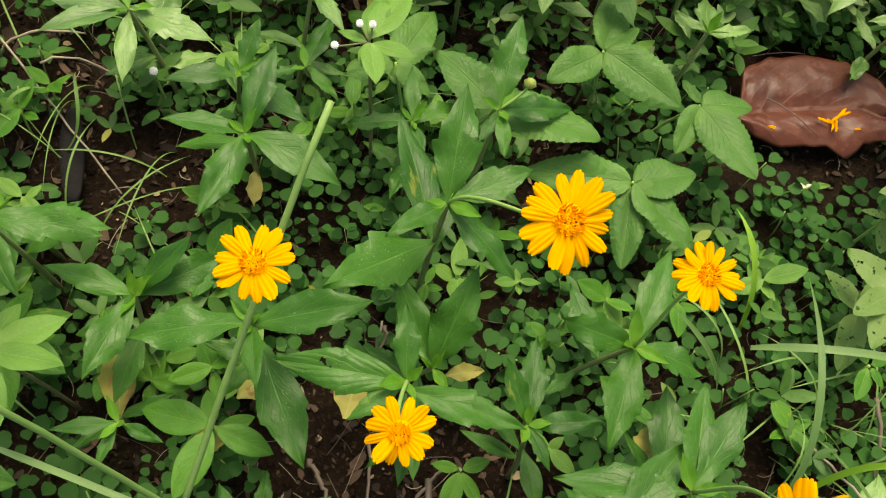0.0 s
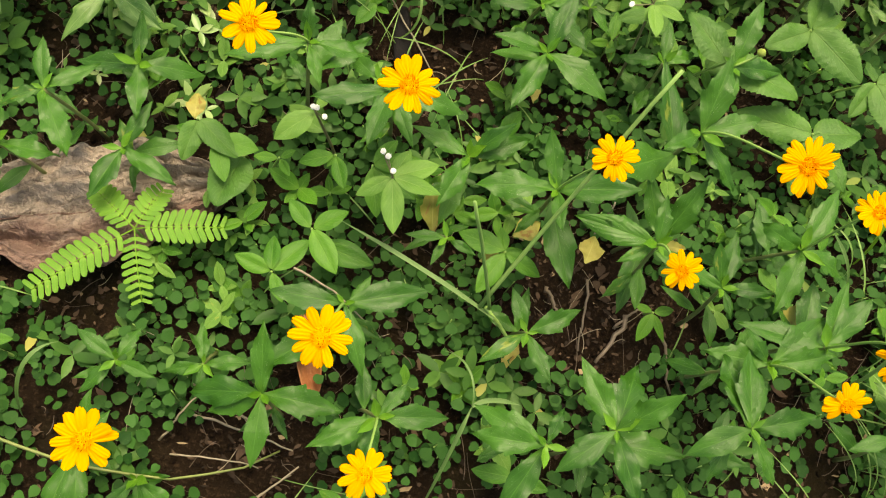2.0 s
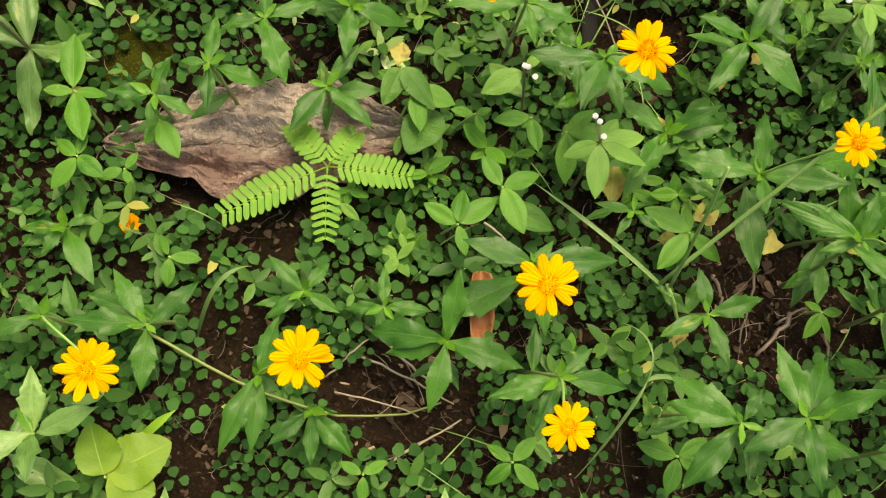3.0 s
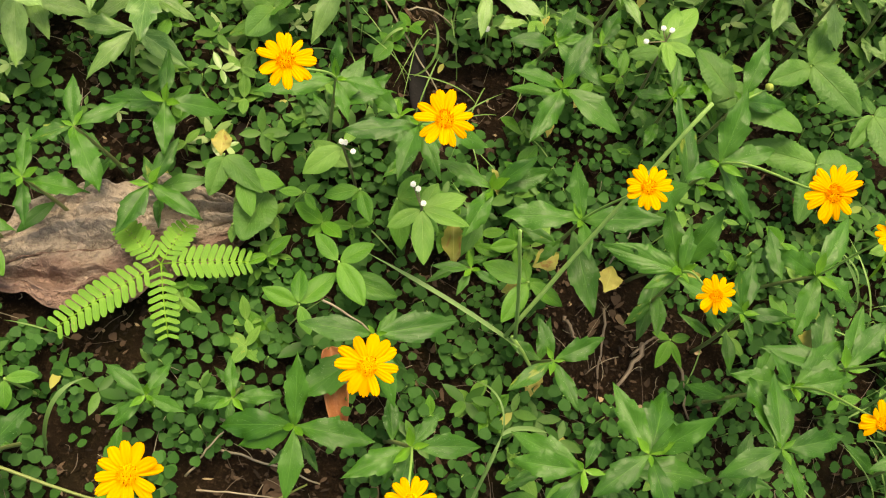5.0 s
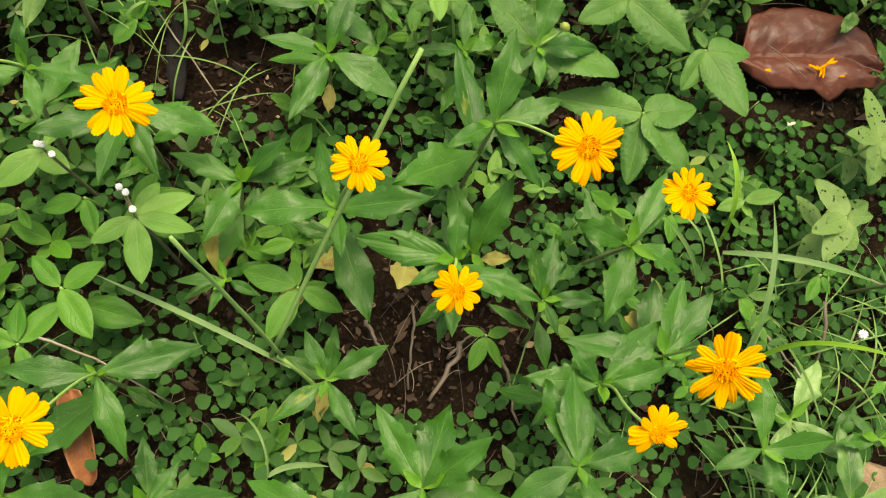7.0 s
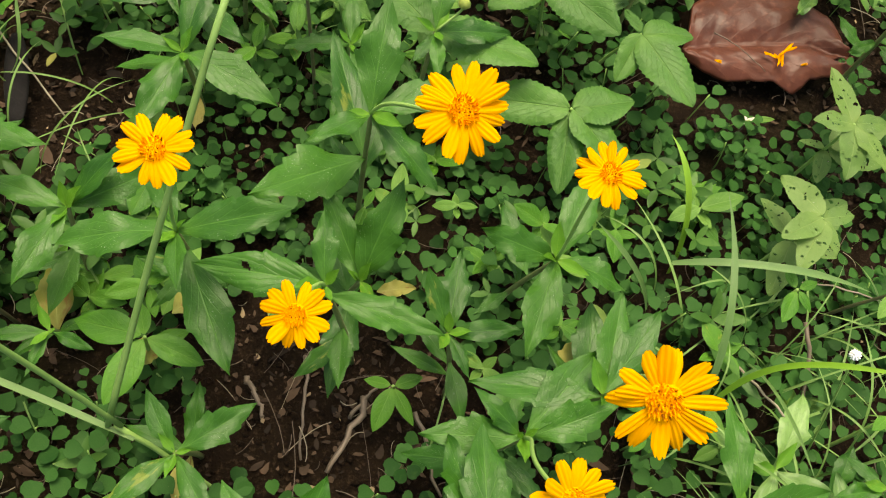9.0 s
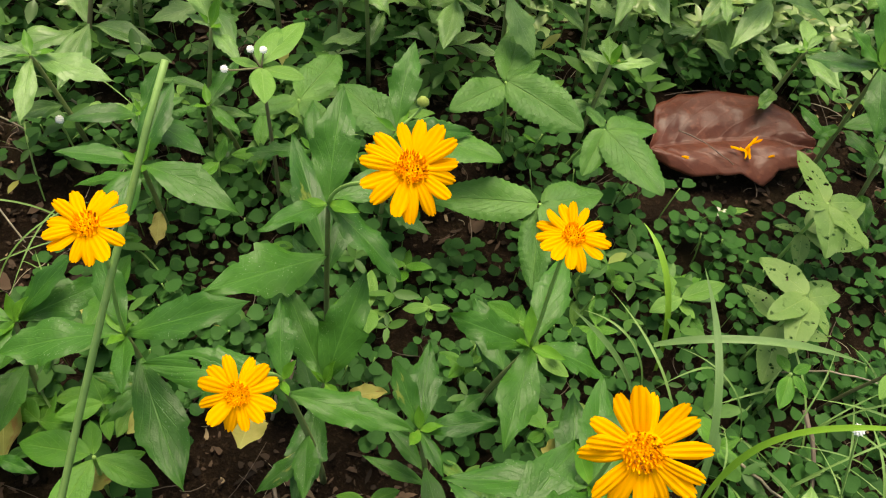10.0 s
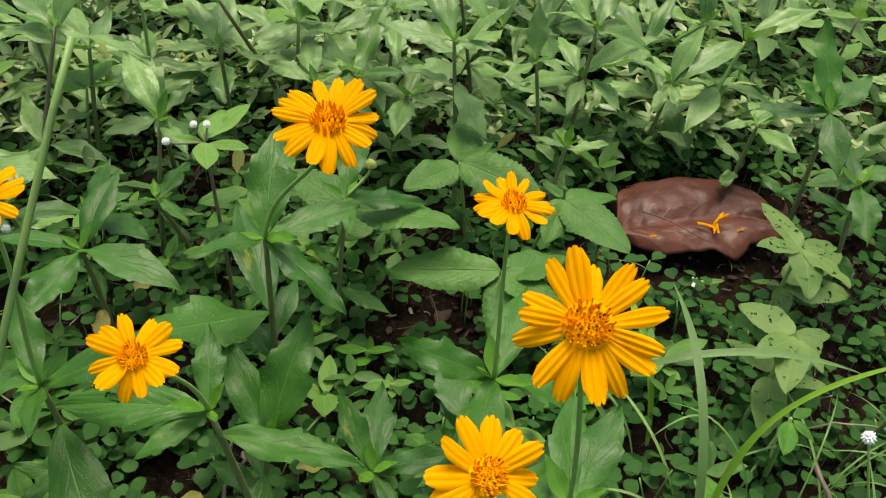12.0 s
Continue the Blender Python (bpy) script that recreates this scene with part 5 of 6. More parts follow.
# fine grass in a loose tuft
_r = random.Random(31)
for k in range(130):
    x, y = _r.uniform(0.17, 0.36), _r.uniform(-0.06, 0.11)
    a, q = _r.uniform(0, 6.28), _r.uniform(0.03, 0.075)
    dx, dy, top = math.cos(a) * q, math.sin(a) * q, _r.uniform(0.02, 0.06)
    tagged(blade("fine_grass", ((x, y, -0.003), (x + dx * 0.15, y + dy * 0.15, top * 0.8), (x + dx * 0.5, y + dy * 0.5, top * 1.1), (x + dx, y + dy, top * 0.7)), _r.uniform(0.0006, 0.0013), "thin green grass blade in a loose tuft", GRASS_FINE), group="fine grass tuft")
for k in range(104):
    x, y = (_r.uniform(-0.45, 0.45), _r.uniform(-0.15, 0.6)) if k < 70 else (_r.uniform(-0.19, -0.04), _r.uniform(0.15, 0.31))
    a, q = _r.uniform(0, 6.28), _r.uniform(0.03, 0.07)
    if 0.13 < x < 0.34 and 0.15 < y < 0.34:
        continue
    dx, dy, top = math.cos(a) * q, math.sin(a) * q, _r.uniform(0.008, 0.03)
    tagged(blade("fine_grass", ((x, y, -0.003), (x + dx * 0.2, y + dy * 0.2, top), (x + dx * 0.6, y + dy * 0.6, top * 1.1), (x + dx, y + dy, top * 0.6)), _r.uniform(0.0005, 0.0010), "thin green grass blade among the weeds", GRASS_FINE), group="scattered grass")


# ---- feathery seedling ----
def feather_plant():
    foot = Vector((-0.240, 0.036, 0.0))
    ob = thing("feather_leaved_seedling", foot, "bright green seedling with feather-like leaves of small paired leaflets", "seedling")
    stem_part(ob, "stem", bezier((0, 0, -0.004), (0, 0, 0.01), (0, 0, 0.02), (0, 0, 0.034), 6), 0.0009, STEM_GREEN)
    verts, faces, uvs = sheet(lambda v, s: max(0.02, 0.17 * min(1, v * 6 + 0.3) * (1 - max(0, v - 0.75) ** 2 * 9)), 8, 3, 0.1, 0.1, 0.0, 3)
    leaflet = mesh_of("leaflet", verts, faces, LEAF_FEATHER, uvs)
    for az, length, pairs, size, rise in ((-136, 0.062, 13, 0.0088, 4), (16, 0.046, 11, 0.0084, 6), (74, 0.027, 8, 0.0070, 14), (-72, 0.038, 9, 0.0070, 0), (147, 0.034, 9, 0.0074, 6)):
        d = Vector((math.cos(radians(az)), math.sin(radians(az)), math.tan(radians(rise))))
        pts = [Vector((0, 0, 0.034)) + d * (length * t) - Vector((0, 0, 0.012 * t * t)) for t in np.linspace(0, 1, 8)]
        stalk = stem_part(ob, "leaf_stalk", pts, 0.0004, LEAF_FEATHER)
        for k in range(pairs):
            t = 0.14 + 0.84 * k / (pairs - 1)
            p = Vector((0, 0, 0.034)) + d * (length * t) - Vector((0, 0, 0.012 * t * t))
            s = size * (0.75 + 0.5 * math.sin(math.pi * min(1, t * 0.95)))
            for side in (-1, 1):
                m = Matrix.Translation(p) @ Matrix.Rotation(radians(az + side * 68), 4, "Z") @ Matrix.Rotation(radians(-4), 4, "Y") @ Matrix.Scale(s, 4)
                part("leaflet", leaflet, stalk, m)


feather_plant()


# ---- dead leaves, pod, stone ----
def dead_leaf(name, a, b, fat, curl, crumple, material, label, seed, rows=40, across=25, lift=0.006, edge=0.0, blunt=0.6, crease=0.0, ragged=0.12, rib=0.0, narrow=0.0):
    """A fallen leaf from a (stalk end) to b (tip): fat is the half width against the length, crumple its waves, crease its sharp folds."""
    a, b = Vector(a), Vector(b)
    length, d = (b - a).length, (b - a).normalized()
    side = Vector((0, 0, 1)).cross(d).normalized()
    verts, uvs, faces, middle = [], [], [], []
    for i in range(rows + 1):
        v = i / rows
        full = fat * (max(0.0, math.sin(math.pi * min(1, v ** 0.85))) ** blunt) * (1 - narrow * max(0.0, 1 - v / 0.42)) + 0.01
        for k in range(across):
            c = k / (across - 1) * 2 - 1
            w = full * (1 + ragged * noise.noise((v * 6, seed, math.copysign(3, c))) + ragged * 0.5 * noise.noise((v * 19, seed, math.copysign(7, c))))
            p = a + d * (length * v + crease * length * 0.3 * noise.noise((v * 5, c * 3, seed + 2))) + side * (c * w * length)
            z = curl * length * c * c * w + crumple * length * (noise.noise((v * 4, c * 2 + seed, seed)) + 0.5 * noise.noise((v * 11, c * 5, seed)) + 0.25 * noise.noise((v * 25, c * 12, seed)))
            z += crease * length * (0.35 - abs(noise.noise((v * 3 + c * 0.8, c * 3.2, seed + 4))) * 1.4 - 0.6 * abs(noise.noise((v * 7, c * 6 + v * 3, seed + 9))) - 0.28 * abs(noise.noise((v * 18, c * 13, seed + 1))))
            z += edge * length * max(0, -c - 0.55) - 0.004 * length * max(0, 1 - abs(c) * 12)
            q = Vector((p.x, p.y, max(p.z + lift + z, hump(p.x, p.y) + 0.001)))
            verts.append(q), uvs.append((0.5 + 0.5 * c, v))
            if k == across // 2:
                middle.append(q - Vector((0, 0, 0.0003)))
    for i in range(rows):
        for k in range(across - 1):
            q = i * across + k
            faces.append((q, q + across, q + across + 1, q + 1))
    ob = new(name, mesh_of(name, verts, faces, material, uvs))
    thick = ob.modifiers.new("thickness", "SOLIDIFY")
    thick.thickness = 0.0005
    if rib:
        stem_part(ob, "leaf_rib", middle, np.linspace(rib, rib * 0.3, len(middle)), material, "raised midrib of the dead leaf")
    return tagged(ob, label, "dead leaf")


def track(points, v):
    """A place at share v along a chain of places."""
    at = v * (len(points) - 1)
    k = min(int(at), len(points) - 2)
    f = at - k
    f = f * f * (3 - 2 * f) * 0.5 + f * 0.5
    return Vector(points[k]).lerp(Vector(points[k + 1]), f)


def folded_leaf():
    """The large brown leaf: folded along its rib, the far half tilted up, a torn near edge with one sharp point, a hole by the blunt end."""
    far = ((0.199, 0.247, 0.011), (0.203, 0.267, 0.012), (0.219, 0.2760, 0.013), (0.240, 0.2780, 0.014), (0.262, 0.2755, 0.0135), (0.278, 0.2675, 0.013), (0.2840, 0.2535, 0.013), (0.2850, 0.245, 0.014))
    rib = ((0.196, 0.240, 0.009), (0.213, 0.2435, 0.010), (0.240, 0.2475, 0.010), (0.266, 0.2485, 0.0105), (0.285, 0.2415, 0.0125))
    near = ((0.196, 0.238, 0.008), (0.206, 0.2285, 0.008), (0.219, 0.2235, 0.008), (0.232, 0.2253, 0.009), (0.244, 0.2248, 0.010), (0.2555, 0.2205, 0.006), (0.264, 0.2275, 0.010), (0.275, 0.2298, 0.011), (0.287, 0.231, 0.011), (0.2875, 0.2375, 0.0125))
    rows, half = 66, 15
    verts, uvs, faces, middle = [], [], [], []
    for i in range(rows + 1):
        v = i / rows
        a, b, c = track(near, v), track(rib, v), track(far, v)
        for k in range(2 * half + 1):
            s = k / half - 1
            p = b.lerp(a, -s) if s < 0 else b.lerp(c, s)
            bulge = 0.003 * math.sin(math.pi * abs(s)) * (1 if s > 0 else 1.3)
            rough = 0.0016 * noise.noise((v * 5, s * 2, 3.0)) + 0.0007 * noise.noise((v * 14, s * 6, 5.0)) + 0.0003 * noise.noise((v * 40, s * 16, 5.0))
            p = p + Vector((0.0008 * noise.noise((v * 16, s, 1.0)), 0.0009 * noise.noise((v * 20, s * 1.5, 9.0)), bulge + rough))
            verts.append(p), uvs.append((0.5 + 0.5 * s, v))
            if k == half:
                middle.append(p - Vector((0, 0, 0.0002)))
    across = 2 * half + 1
    for i in range(rows):
        for k in range(across - 1):
            q = i * across + k
            mid = (verts[q] + verts[q + across + 1]) * 0.5
            if ((mid.x - 0.2800) / 0.0030) ** 2 + ((mid.y - 0.2385) / 0.0020) ** 2 < 1 + 0.5 * noise.noise(mid * 900):
                continue
            faces.append((q, q + across, q + across + 1, q + 1))
    ob = new("fallen_leaf", mesh_of("fallen_leaf", verts, faces, BROWN_LEAF, uvs))
    thick = ob.modifiers.new("thickness", "SOLIDIFY")
    thick.thickness = 0.0005
    stem_part(ob, "leaf_rib", middle, np.linspace(0.0005, 0.0002, len(middle)), BROWN_LEAF, "raised midrib of the dead leaf")
    return tagged(ob, "large reddish brown fallen leaf, folded and torn, lying on clover", "dead leaf")


folded_leaf()
dead_leaf("crumpled_leaf", (-0.364, 0.012, 0.0), (-0.205, 0.077, 0.0), 0.20, 0.1, 0.035, GREY_LEAF, "large crumpled greyish brown dead leaf on the soil", 5, 140, 71, lift=0.013, crease=0.07, ragged=0.25, blunt=0.42, rib=0.0010, narrow=0.72)
dead_leaf("small_fallen_leaf", (-0.141, 0.012, 0.014), (-0.1265, -0.030, 0.004), 0.135, 1.1, 0.01, TAN_LEAF, "small curled orange brown dead leaf", 8, 20, 13, lift=0.008, blunt=0.3, ragged=0.05)
for px, py, pz, turn, rise, size in ((0.2440, 0.2310, 0.0150, 62, 8, 8.5), (0.2462, 0.2306, 0.0158, 88, 14, 8.0), (0.2450, 0.2360, 0.0170, 38, 22, 9.0), (0.2480, 0.2325, 0.0150, 118, 5, 7.0),
                                     (0.2435, 0.2345, 0.0164, 150, 16, 6.5), (0.2468, 0.2380, 0.0180, 15, 20, 7.0), (0.2575, 0.2335, 0.0142, 14, 4, 6.5)):
    fallen = new("fallen_petal", PETALS[2])
    fallen.matrix_world = pose(px, py, pz, 25 if turn % 4 else -30, -rise, turn) @ Matrix.Diagonal((size / 900, 0.0036, size / 700, 1))
    tagged(fallen, "withered yellow petal on the brown leaf", "petal", "petals on the leaf")
curl = new("fallen_petal", PETALS[2])
curl.matrix_world = pose(0.2115, 0.2325, 0.0125, 40, -15, -20) @ Matrix.Diagonal((0.0055, 0.007, 0.02, 1))
tagged(curl, "curled orange petal on the brown leaf", "petal", "petals on the leaf")


def pod():
    n, sides = 16, 12
    verts, faces = [], []
    a, b = Vector((-0.1285, 0.219, 0.007)), Vector((-0.1200, 0.172, 0.006))
    d = (b - a)
    s = Vector((0, 0, 1)).cross(d).normalized()
    for i in range(n):
        v = i / (n - 1)
        q = max(0.05, math.sin(math.pi * (0.04 + 0.92 * v)) ** 0.45)
        for k in range(sides):
            t = 2 * math.pi * k / sides
            verts.append(a + d * v + s * (math.cos(t) * 0.0056 * q) + Vector((0, 0, math.sin(t) * 0.0018 * q + 0.0006 * noise.noise((v * 9, k, 0)))))
    faces = [(i * sides + k, i * sides + (k + 1) % sides, (i + 1) * sides + (k + 1) % sides, (i + 1) * sides + k) for i in range(n - 1) for k in range(sides)]
    faces += [tuple(range(sides))[::-1], tuple((n - 1) * sides + k for k in range(sides))]
    uvs = [(k / sides, i / n) for i in range(n) for k in range(sides)]
    return tagged(new("seed_pod", mesh_of("seed_pod", verts, faces, BLACK_POD, uvs)), "flat blackish dry seed pod lying on the soil", "seed pod")


pod()


def lump(name, place, size, material, label, category, seed, squash=0.6):
    bm = bmesh.new()
    bmesh.ops.create_icosphere(bm, subdivisions=4, radius=1)
    for v in bm.verts:
        k = 1 + 0.22 * noise.noise(v.co * 1.3 + Vector((seed, 0, 0))) + 0.08 * noise.noise(v.co * 4 + Vector((seed, 0, 0))) + 0.03 * noise.noise(v.co * 12)
        v.co = Vector((v.co.x * size * k, v.co.y * size * k, v.co.z * size * squash * k))
    me = bpy.data.meshes.new(name)
    bm.to_mesh(me), bm.free()
    me.materials.append(material)
    me.polygons.foreach_set("use_smooth", [True] * len(me.polygons))
    ob = new(name, me)
    ob.location = place
    return tagged(ob, label, category)


lump("stone", (0.268, -0.006, 0.004), 0.017, BEIGE_STONE, "rough beige stone half sunk in the soil", "stone", 3)
lump("moss_cushion", (-0.372, 0.069, -0.004), 0.024, MOSS, "flat olive brown moss cushion on the soil", "moss", 7, 0.35)

# ---- loose stems ----
stick("dry_stem", ((-0.175, 0.262, 0.02), (-0.15, 0.235, 0.016), (-0.125, 0.205, 0.014), (-0.100, 0.178, 0.004)), 0.0007, STRAW, "thin straight dry stem leaning over the litter", "dry stem")
stick("dry_stem", ((-0.192, -0.036, 0.012), (-0.175, -0.042, 0.012), (-0.16, -0.05, 0.010), (-0.145, -0.054, 0.002)), 0.0010, STRAW, "pale broken dry stem lying on the soil", "dry stem")
stick("dry_stem", ((-0.298, -0.079, 0.045), (-0.243, -0.088, 0.034), (-0.190, -0.105, 0.010), (-0.137, -0.062, 0.004)), 0.0010, STEM_OLIVE, "olive creeping stem crossing the soil", "dry stem")
stick("dry_stem", ((-0.160, -0.108, 0.004), (-0.15, -0.098, 0.010), (-0.138, -0.082, 0.014), (-0.125, -0.068, 0.014)), 0.0008, STRAW, "pale forked dry stem lying on the soil", "dry stem")
stick("dry_stem", ((-0.098, 0.258, 0.012), (-0.085, 0.25, 0.016), (-0.07, 0.24, 0.014), (-0.055, 0.232, 0.004)), 0.0007, STRAW, "thin curved dry stem on the litter", "dry stem")
stick("dry_stem", ((0.014, 0.096, 0.002), (0.016, 0.102, 0.012), (0.018, 0.108, 0.022), (0.020, 0.114, 0.030)), 0.0008, STRAW, "short pale dry stem standing in the soil", "dry stem")
stick("dry_stem", ((-0.150, 0.030, 0.052), (-0.135, 0.028, 0.050), (-0.115, 0.02, 0.035), (-0.096, 0.010, 0.002)), 0.0007, STRAW, "thin bent straw leaning over the clover", "dry stem")
stick("dry_stem", ((0.199, 0.082, 0.0), (0.200, 0.075, 0.02), (0.203, 0.06, 0.035), (0.206, 0.045, 0.045)), 0.0008, STRAW, "long thin straw among fine grass", "dry stem")
stick("dry_stem", ((0.234, 0.117, 0.002), (0.243, 0.110, 0.03), (0.255, 0.104, 0.035), (0.272, 0.098, 0.03)), 0.0005, STRAW, "thin straw among fine grass", "dry stem")


for ends in (((-0.2035, -0.0701, 0.004), (-0.187, -0.0445, 0.018), 0.0007), ((-0.190, -0.0526, 0.005), (-0.1304, -0.061, 0.006), 0.0008),
             ((-0.1955, -0.0759, 0.003), (-0.1464, -0.0732, 0.004), 0.0006), ((-0.1546, -0.1002, 0.003), (-0.1277, -0.0732, 0.012), 0.0006)):
    a, b = Vector(ends[0]), Vector(ends[1])
    stick("dry_stem", (a, a.lerp(b, 0.3) + Vector((0.002, 0.001, 0.002)), a.lerp(b, 0.7) + Vector((-0.001, 0.002, 0.002)), b), ends[2], STRAW, "thin pale dry stem lying on bare soil", "dry stem")


for ends in (((0.043, 0.054, 0.005), (0.029, 0.022, 0.005), 0.0017), ((-0.008, 0.061, 0.004), (0.002, 0.044, 0.006), 0.0013), ((0.016, 0.071, 0.004), (0.018, 0.028, 0.004), 0.0009),
             ((0.063, 0.048, 0.010), (0.075, 0.015, 0.004), 0.0011), ((0.021, 0.118, 0.012), (0.020, 0.104, 0.003), 0.0009), ((0.230, 0.089, 0.030), (0.235, 0.038, 0.004), 0.0011), ((0.036, 0.046, 0.004), (0.050, 0.060, 0.008), 0.0010)):
    a, b = Vector(ends[0]), Vector(ends[1])
    stick("twig", (a, a.lerp(b, 0.3) + Vector((0.003, 0.001, 0.002)), a.lerp(b, 0.7) + Vector((-0.002, 0.001, 0.002)), b), ends[2], BARK, "greyish brown dead twig lying on dark soil")


def withered_flower():
    ob = thing("withered_flower", (-0.3287, -0.0283, 0.018), "withered yellow orange flower caught in clover", "flower")
    for k in range(6):
        part("petal", PETALS[k % 3], ob, Matrix.Rotation(radians(60 * k + 20 * (k % 2)), 4, "Z") @ Matrix.Rotation(radians(-50 - 12 * (k % 3)), 4, "Y") @ Matrix.Diagonal((0.010, 0.012, 0.016, 1)))
    part("calyx", CALYX, ob, Matrix.Scale(0.0026, 4), "small green calyx")
    stem_part(ob, "stalk", bezier((0, 0, -0.02), (0.001, 0, -0.012), (0, 0, -0.006), (0, 0, -0.001), 5), 0.0005, STEM_GREEN)


withered_flower()

stick("dry_stem", ((-0.167, 0.243, 0.004), (-0.161, 0.246, 0.024), (-0.142, 0.250, 0.028), (-0.125, 0.253, 0.020)), 0.0008, STRAW, "bent pale grey dry stem over litter", "dry stem")
stick("dry_stem", ((-0.139, 0.231, 0.025), (-0.133, 0.236, 0.028), (-0.120, 0.238, 0.024), (-0.108, 0.235, 0.010)), 0.0006, STRAW, "bent pale grey dry stem over litter", "dry stem")
blade("tall_grass", ((-0.156, 0.200, 0.002), (-0.150, 0.203, 0.034), (-0.144, 0.214, 0.036), (-0.1336, 0.2196, 0.022)), 0.0018, "pale bent grass blade over litter", GRASS_FINE)
blade("tall_grass", ((-0.131, 0.197, 0.002), (-0.108, 0.192, 0.030), (-0.118, 0.212, 0.046), (-0.122, 0.226, 0.028)), 0.0016, "pale curved grass blade over litter", GRASS_FINE)

# ---- yellowed leaves and small white flower heads ----
def loose_leaf(kind, place, azimuth, length, rise, label, seed, width=0.0):
    me = LEAVES[kind][seed % len(LEAVES[kind])]
    ob = new("loose_leaf", me)
    w = length * (width / NATURAL_WIDTH[kind] if width else 1.0)
    ob.matrix_world = Matrix.Translation(place) @ Matrix.Rotation(radians(azimuth), 4, "Z") @ Matrix.Rotation(radians(-rise), 4, "Y") @ Matrix.Diagonal((length, w, length, 1))
    return tagged(ob, label, "dead leaf")


loose_leaf("yellow", (-0.036, 0.080, 0.030), 40, 0.019, 0, "yellow dying leaf with brown spots caught among stems", 0, 0.75)
loose_leaf("yellow", (0.006, 0.072, 0.036), 75, 0.020, -10, "yellow withered leaf with brown edges under a daisy", 1, 0.6)
loose_leaf("yellow", (-0.026, 0.187, 0.030), 60, 0.012, 5, "small pale yellow wilted leaf", 2, 0.7)
loose_leaf("yellow", (0.118, 0.052, 0.056), 70, 0.021, 5, "yellow green blotched leaf under a daisy", 3, 0.7)
loose_leaf("yellow", (0.044, 0.088, 0.046), 10, 0.016, 0, "pale yellow withered leaf scrap", 1, 0.4)
loose_leaf("yellow", (-0.222, 0.100, 0.048), 100, 0.016, 10, "yellow dying leaf among green weeds", 2, 0.7)
loose_leaf("yellow", (-0.052, 0.062, 0.028), 20, 0.016, 0, "yellow dying leaf among stems", 0, 0.7)


def white_head(place, size, foot):
    ob = thing("white_flower", (foot[0], foot[1], -0.003), "tiny round white flower head on a thin stalk", "flower")
    at = Vector(place) - Vector(ob.location)
    stem_part(ob, "stalk", bezier((0, 0, 0), at * 0.3 + Vector((0, 0, 0.004)), at * 0.8, at, 7), 0.0004, STEM_GREEN)
    part("flower_ball", WHITE_BALL, ob, Matrix.Translation(at) @ Matrix.Scale(size / 2000, 4), "white fluffy flower ball")


white_head((-0.088, 0.228, 0.03), 4.5, (-0.084, 0.224))
white_head((0.210, 0.058, 0.093), 4.6, (0.234, 0.030))


def dried_flower():
    ob = thing("dried_flower", (0.2246, 0.1993, 0.012), "small dried white flower lying among clover", "flower")
    me = PETALS[1].copy()
    me.materials[0] = WITHERED_WHITE
    for k, length in enumerate((0.0052, 0.0038, 0.0048, 0.0034, 0.0044)):
        part("petal", me, ob, Matrix.Rotation(radians(72 * k + 15), 4, "Z") @ Matrix.Rotation(radians(-12 - 9 * (k % 2)), 4, "Y") @ Matrix.Diagonal((length, 0.0045, length, 1)))
    part("bract", LEAVES["pale"][1], ob, Matrix.Rotation(radians(8), 4, "Z") @ Matrix.Translation((0.003, 0, 0)) @ Matrix.Diagonal((0.013, 0.008, 0.013, 1)), "pale green bract")
    stem_part(ob, "stalk", bezier((0, 0, -0.014), (0.002, 0, -0.01), (0.001, 0, -0.004), (0, 0, 0), 5), 0.0004, STRAW)


dried_flower()
stick("dry_stem", ((0.2115, 0.2475, 0.0165), (0.220, 0.243, 0.0165), (0.229, 0.236, 0.0165), (0.2375, 0.2275, 0.0145)), 0.0004, TWIG, "thin dark twig lying on the brown leaf", "dry stem")

# ---- single clover sprigs and small herbs close by ----
CLOVER_LEAFLET = mesh_of("leaflet", LEAFLET, LEAFLET_FACES, CLOVER)


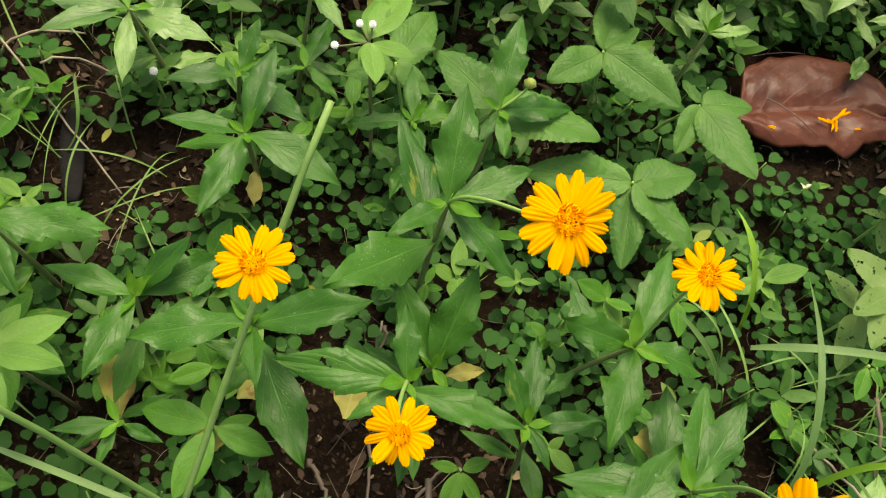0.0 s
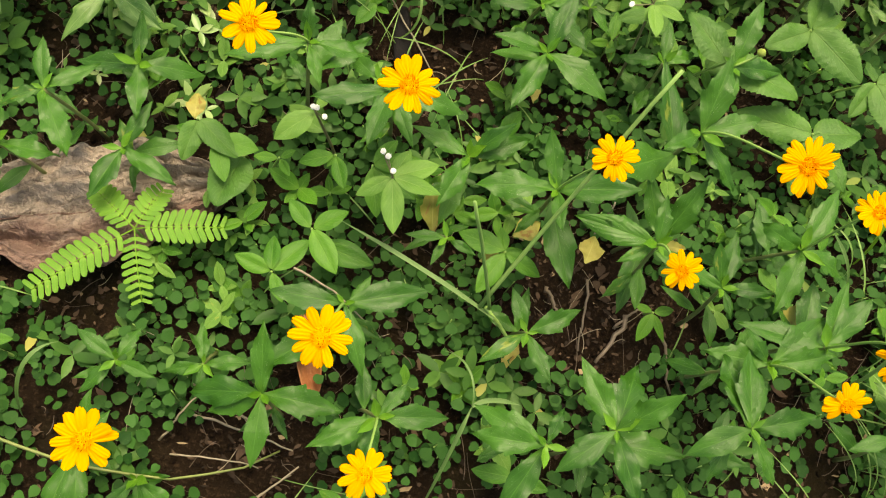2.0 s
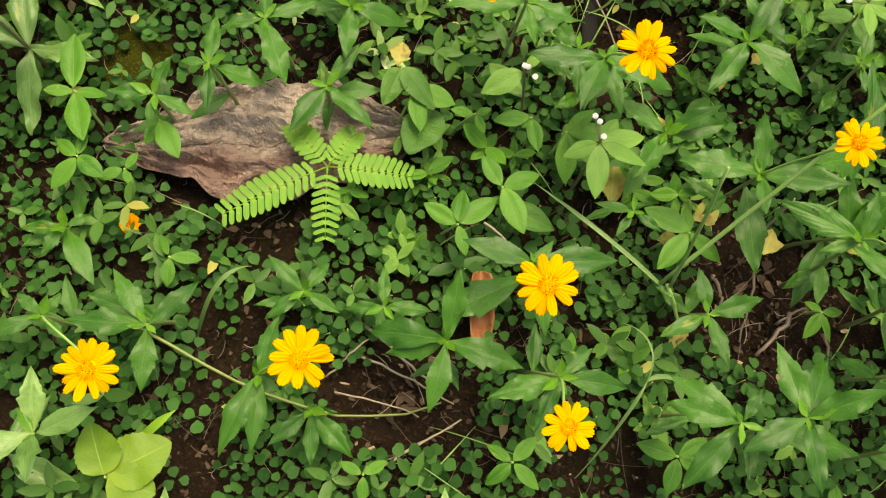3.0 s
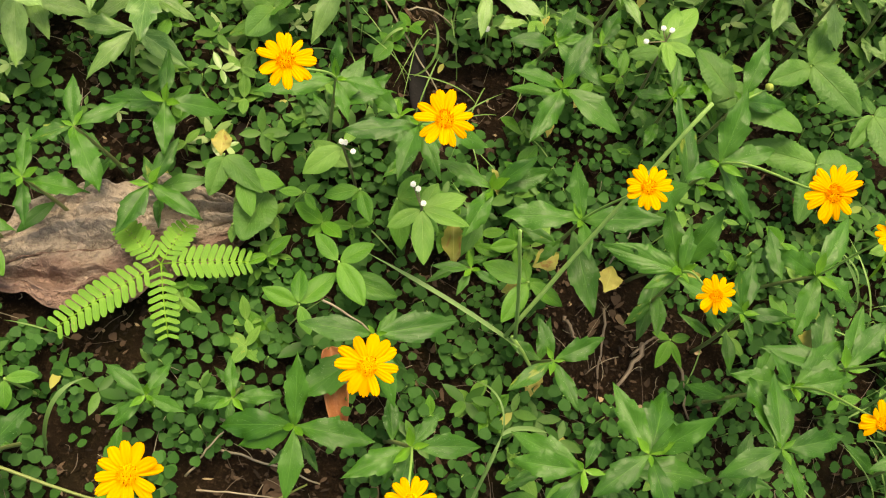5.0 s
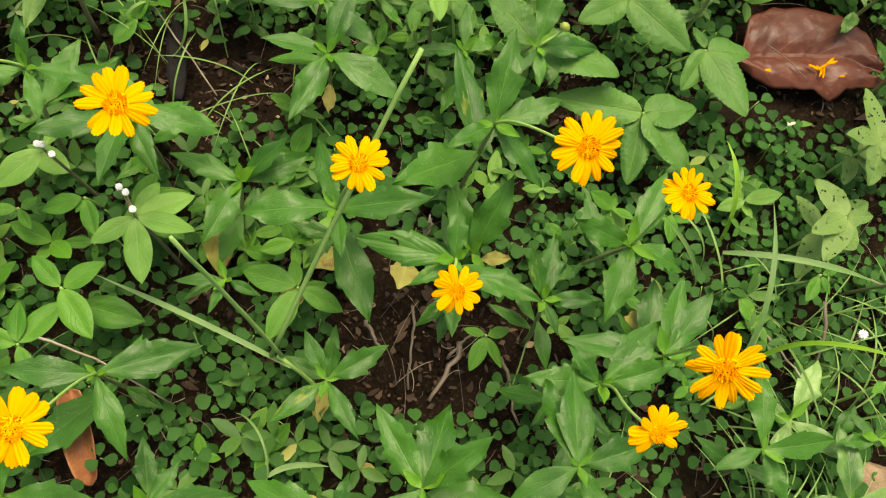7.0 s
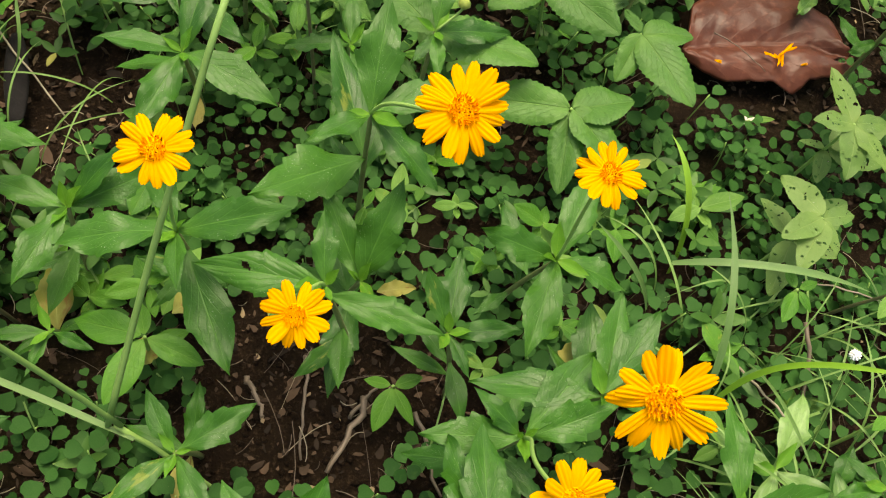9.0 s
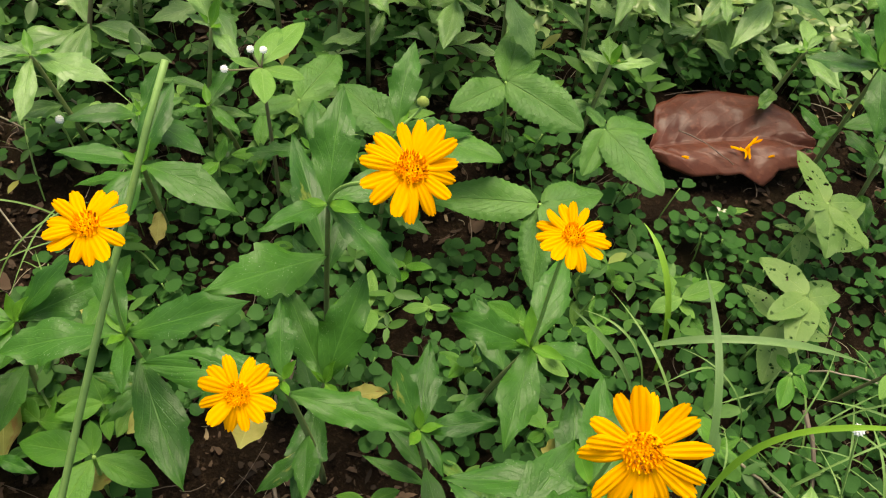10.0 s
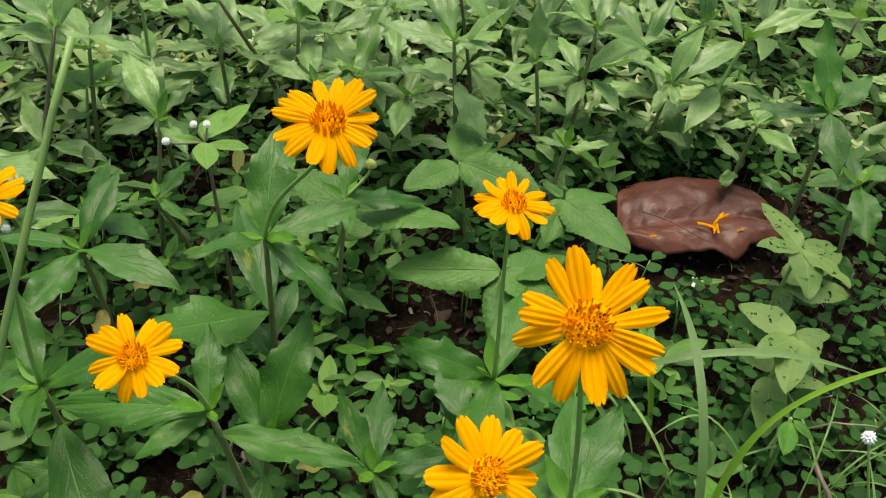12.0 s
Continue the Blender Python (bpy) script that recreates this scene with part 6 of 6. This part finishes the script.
def clover_sprig(x, y, r):
    z = r.uniform(0.014, 0.030)
    ob = thing("clover_sprig", (x, y, -0.003), "small clover sprig with three round dark green leaflets", "clover", "clover sprigs")
    lean = Vector((r.uniform(-0.006, 0.006), r.uniform(-0.006, 0.006), z))
    stem_part(ob, "stalk", bezier((0, 0, 0), (0, 0, z * 0.5), lean * 0.8, lean, 5), 0.00035, STEM_GREEN)
    base = Matrix.Translation(lean) @ Matrix.Rotation(r.uniform(-0.35, 0.35), 4, "X") @ Matrix.Rotation(r.uniform(-0.35, 0.35), 4, "Y") @ Matrix.Rotation(r.uniform(0, 6.28), 4, "Z")
    size = r.uniform(0.0056, 0.0082)
    for k in range(3):
        part("leaflet", CLOVER_LEAFLET, ob, base @ Matrix.Rotation(2.094 * k + r.uniform(-0.15, 0.15), 4, "Z") @ Matrix.Translation((0.0012, 0, 0)) @ Matrix.Rotation(r.uniform(-0.25, 0.15), 4, "Y") @ Matrix.Scale(size, 4))


def small_herb(x, y, r):
    z = r.uniform(0.012, 0.032)
    turn, size, kind = r.uniform(0, 360), r.uniform(0.009, 0.018), r.choice(("smooth", "smooth", "pale"))
    ob = thing("small_herb", (x, y, -0.003), "small green herb with a few oval leaves in crossed pairs", "herb", "small herbs")
    stem_part(ob, "stem", bezier((0, 0, 0), (0, 0, z * 0.5), (0.001, 0, z * 0.8), (0.001, 0.001, z), 5), 0.0005, STEM_GREEN)
    for k in range(4):
        add_leaf(ob, kind, Vector((0.001, 0.001, z - 0.004 * (k > 1))), turn + (0, 180, 90, 270)[k] + r.uniform(-15, 15), size * r.uniform(0.8, 1.15) * (0.75 if k > 1 else 1), r.uniform(-10, 30), r.uniform(0.36, 0.5), r)


_r = random.Random(123)
sprigs = 0
while sprigs < 280:
    x, y = _r.uniform(-0.26, 0.28), _r.uniform(-0.06, 0.26)
    if openness(x, y) > _r.random() and not any((x - a) ** 2 + (y - b) ** 2 < q * q for a, b, q in CLEAR):
        clover_sprig(x, y, _r)
        sprigs += 1
herbs = 0
while herbs < 110:
    x, y = _r.uniform(-0.28, 0.30), _r.uniform(-0.08, 0.28)
    if herb_growth(x, y) + 0.15 > _r.random() and not any((x - a) ** 2 + (y - b) ** 2 < q * q for a, b, q in CLEAR):
        small_herb(x, y, _r)
        herbs += 1
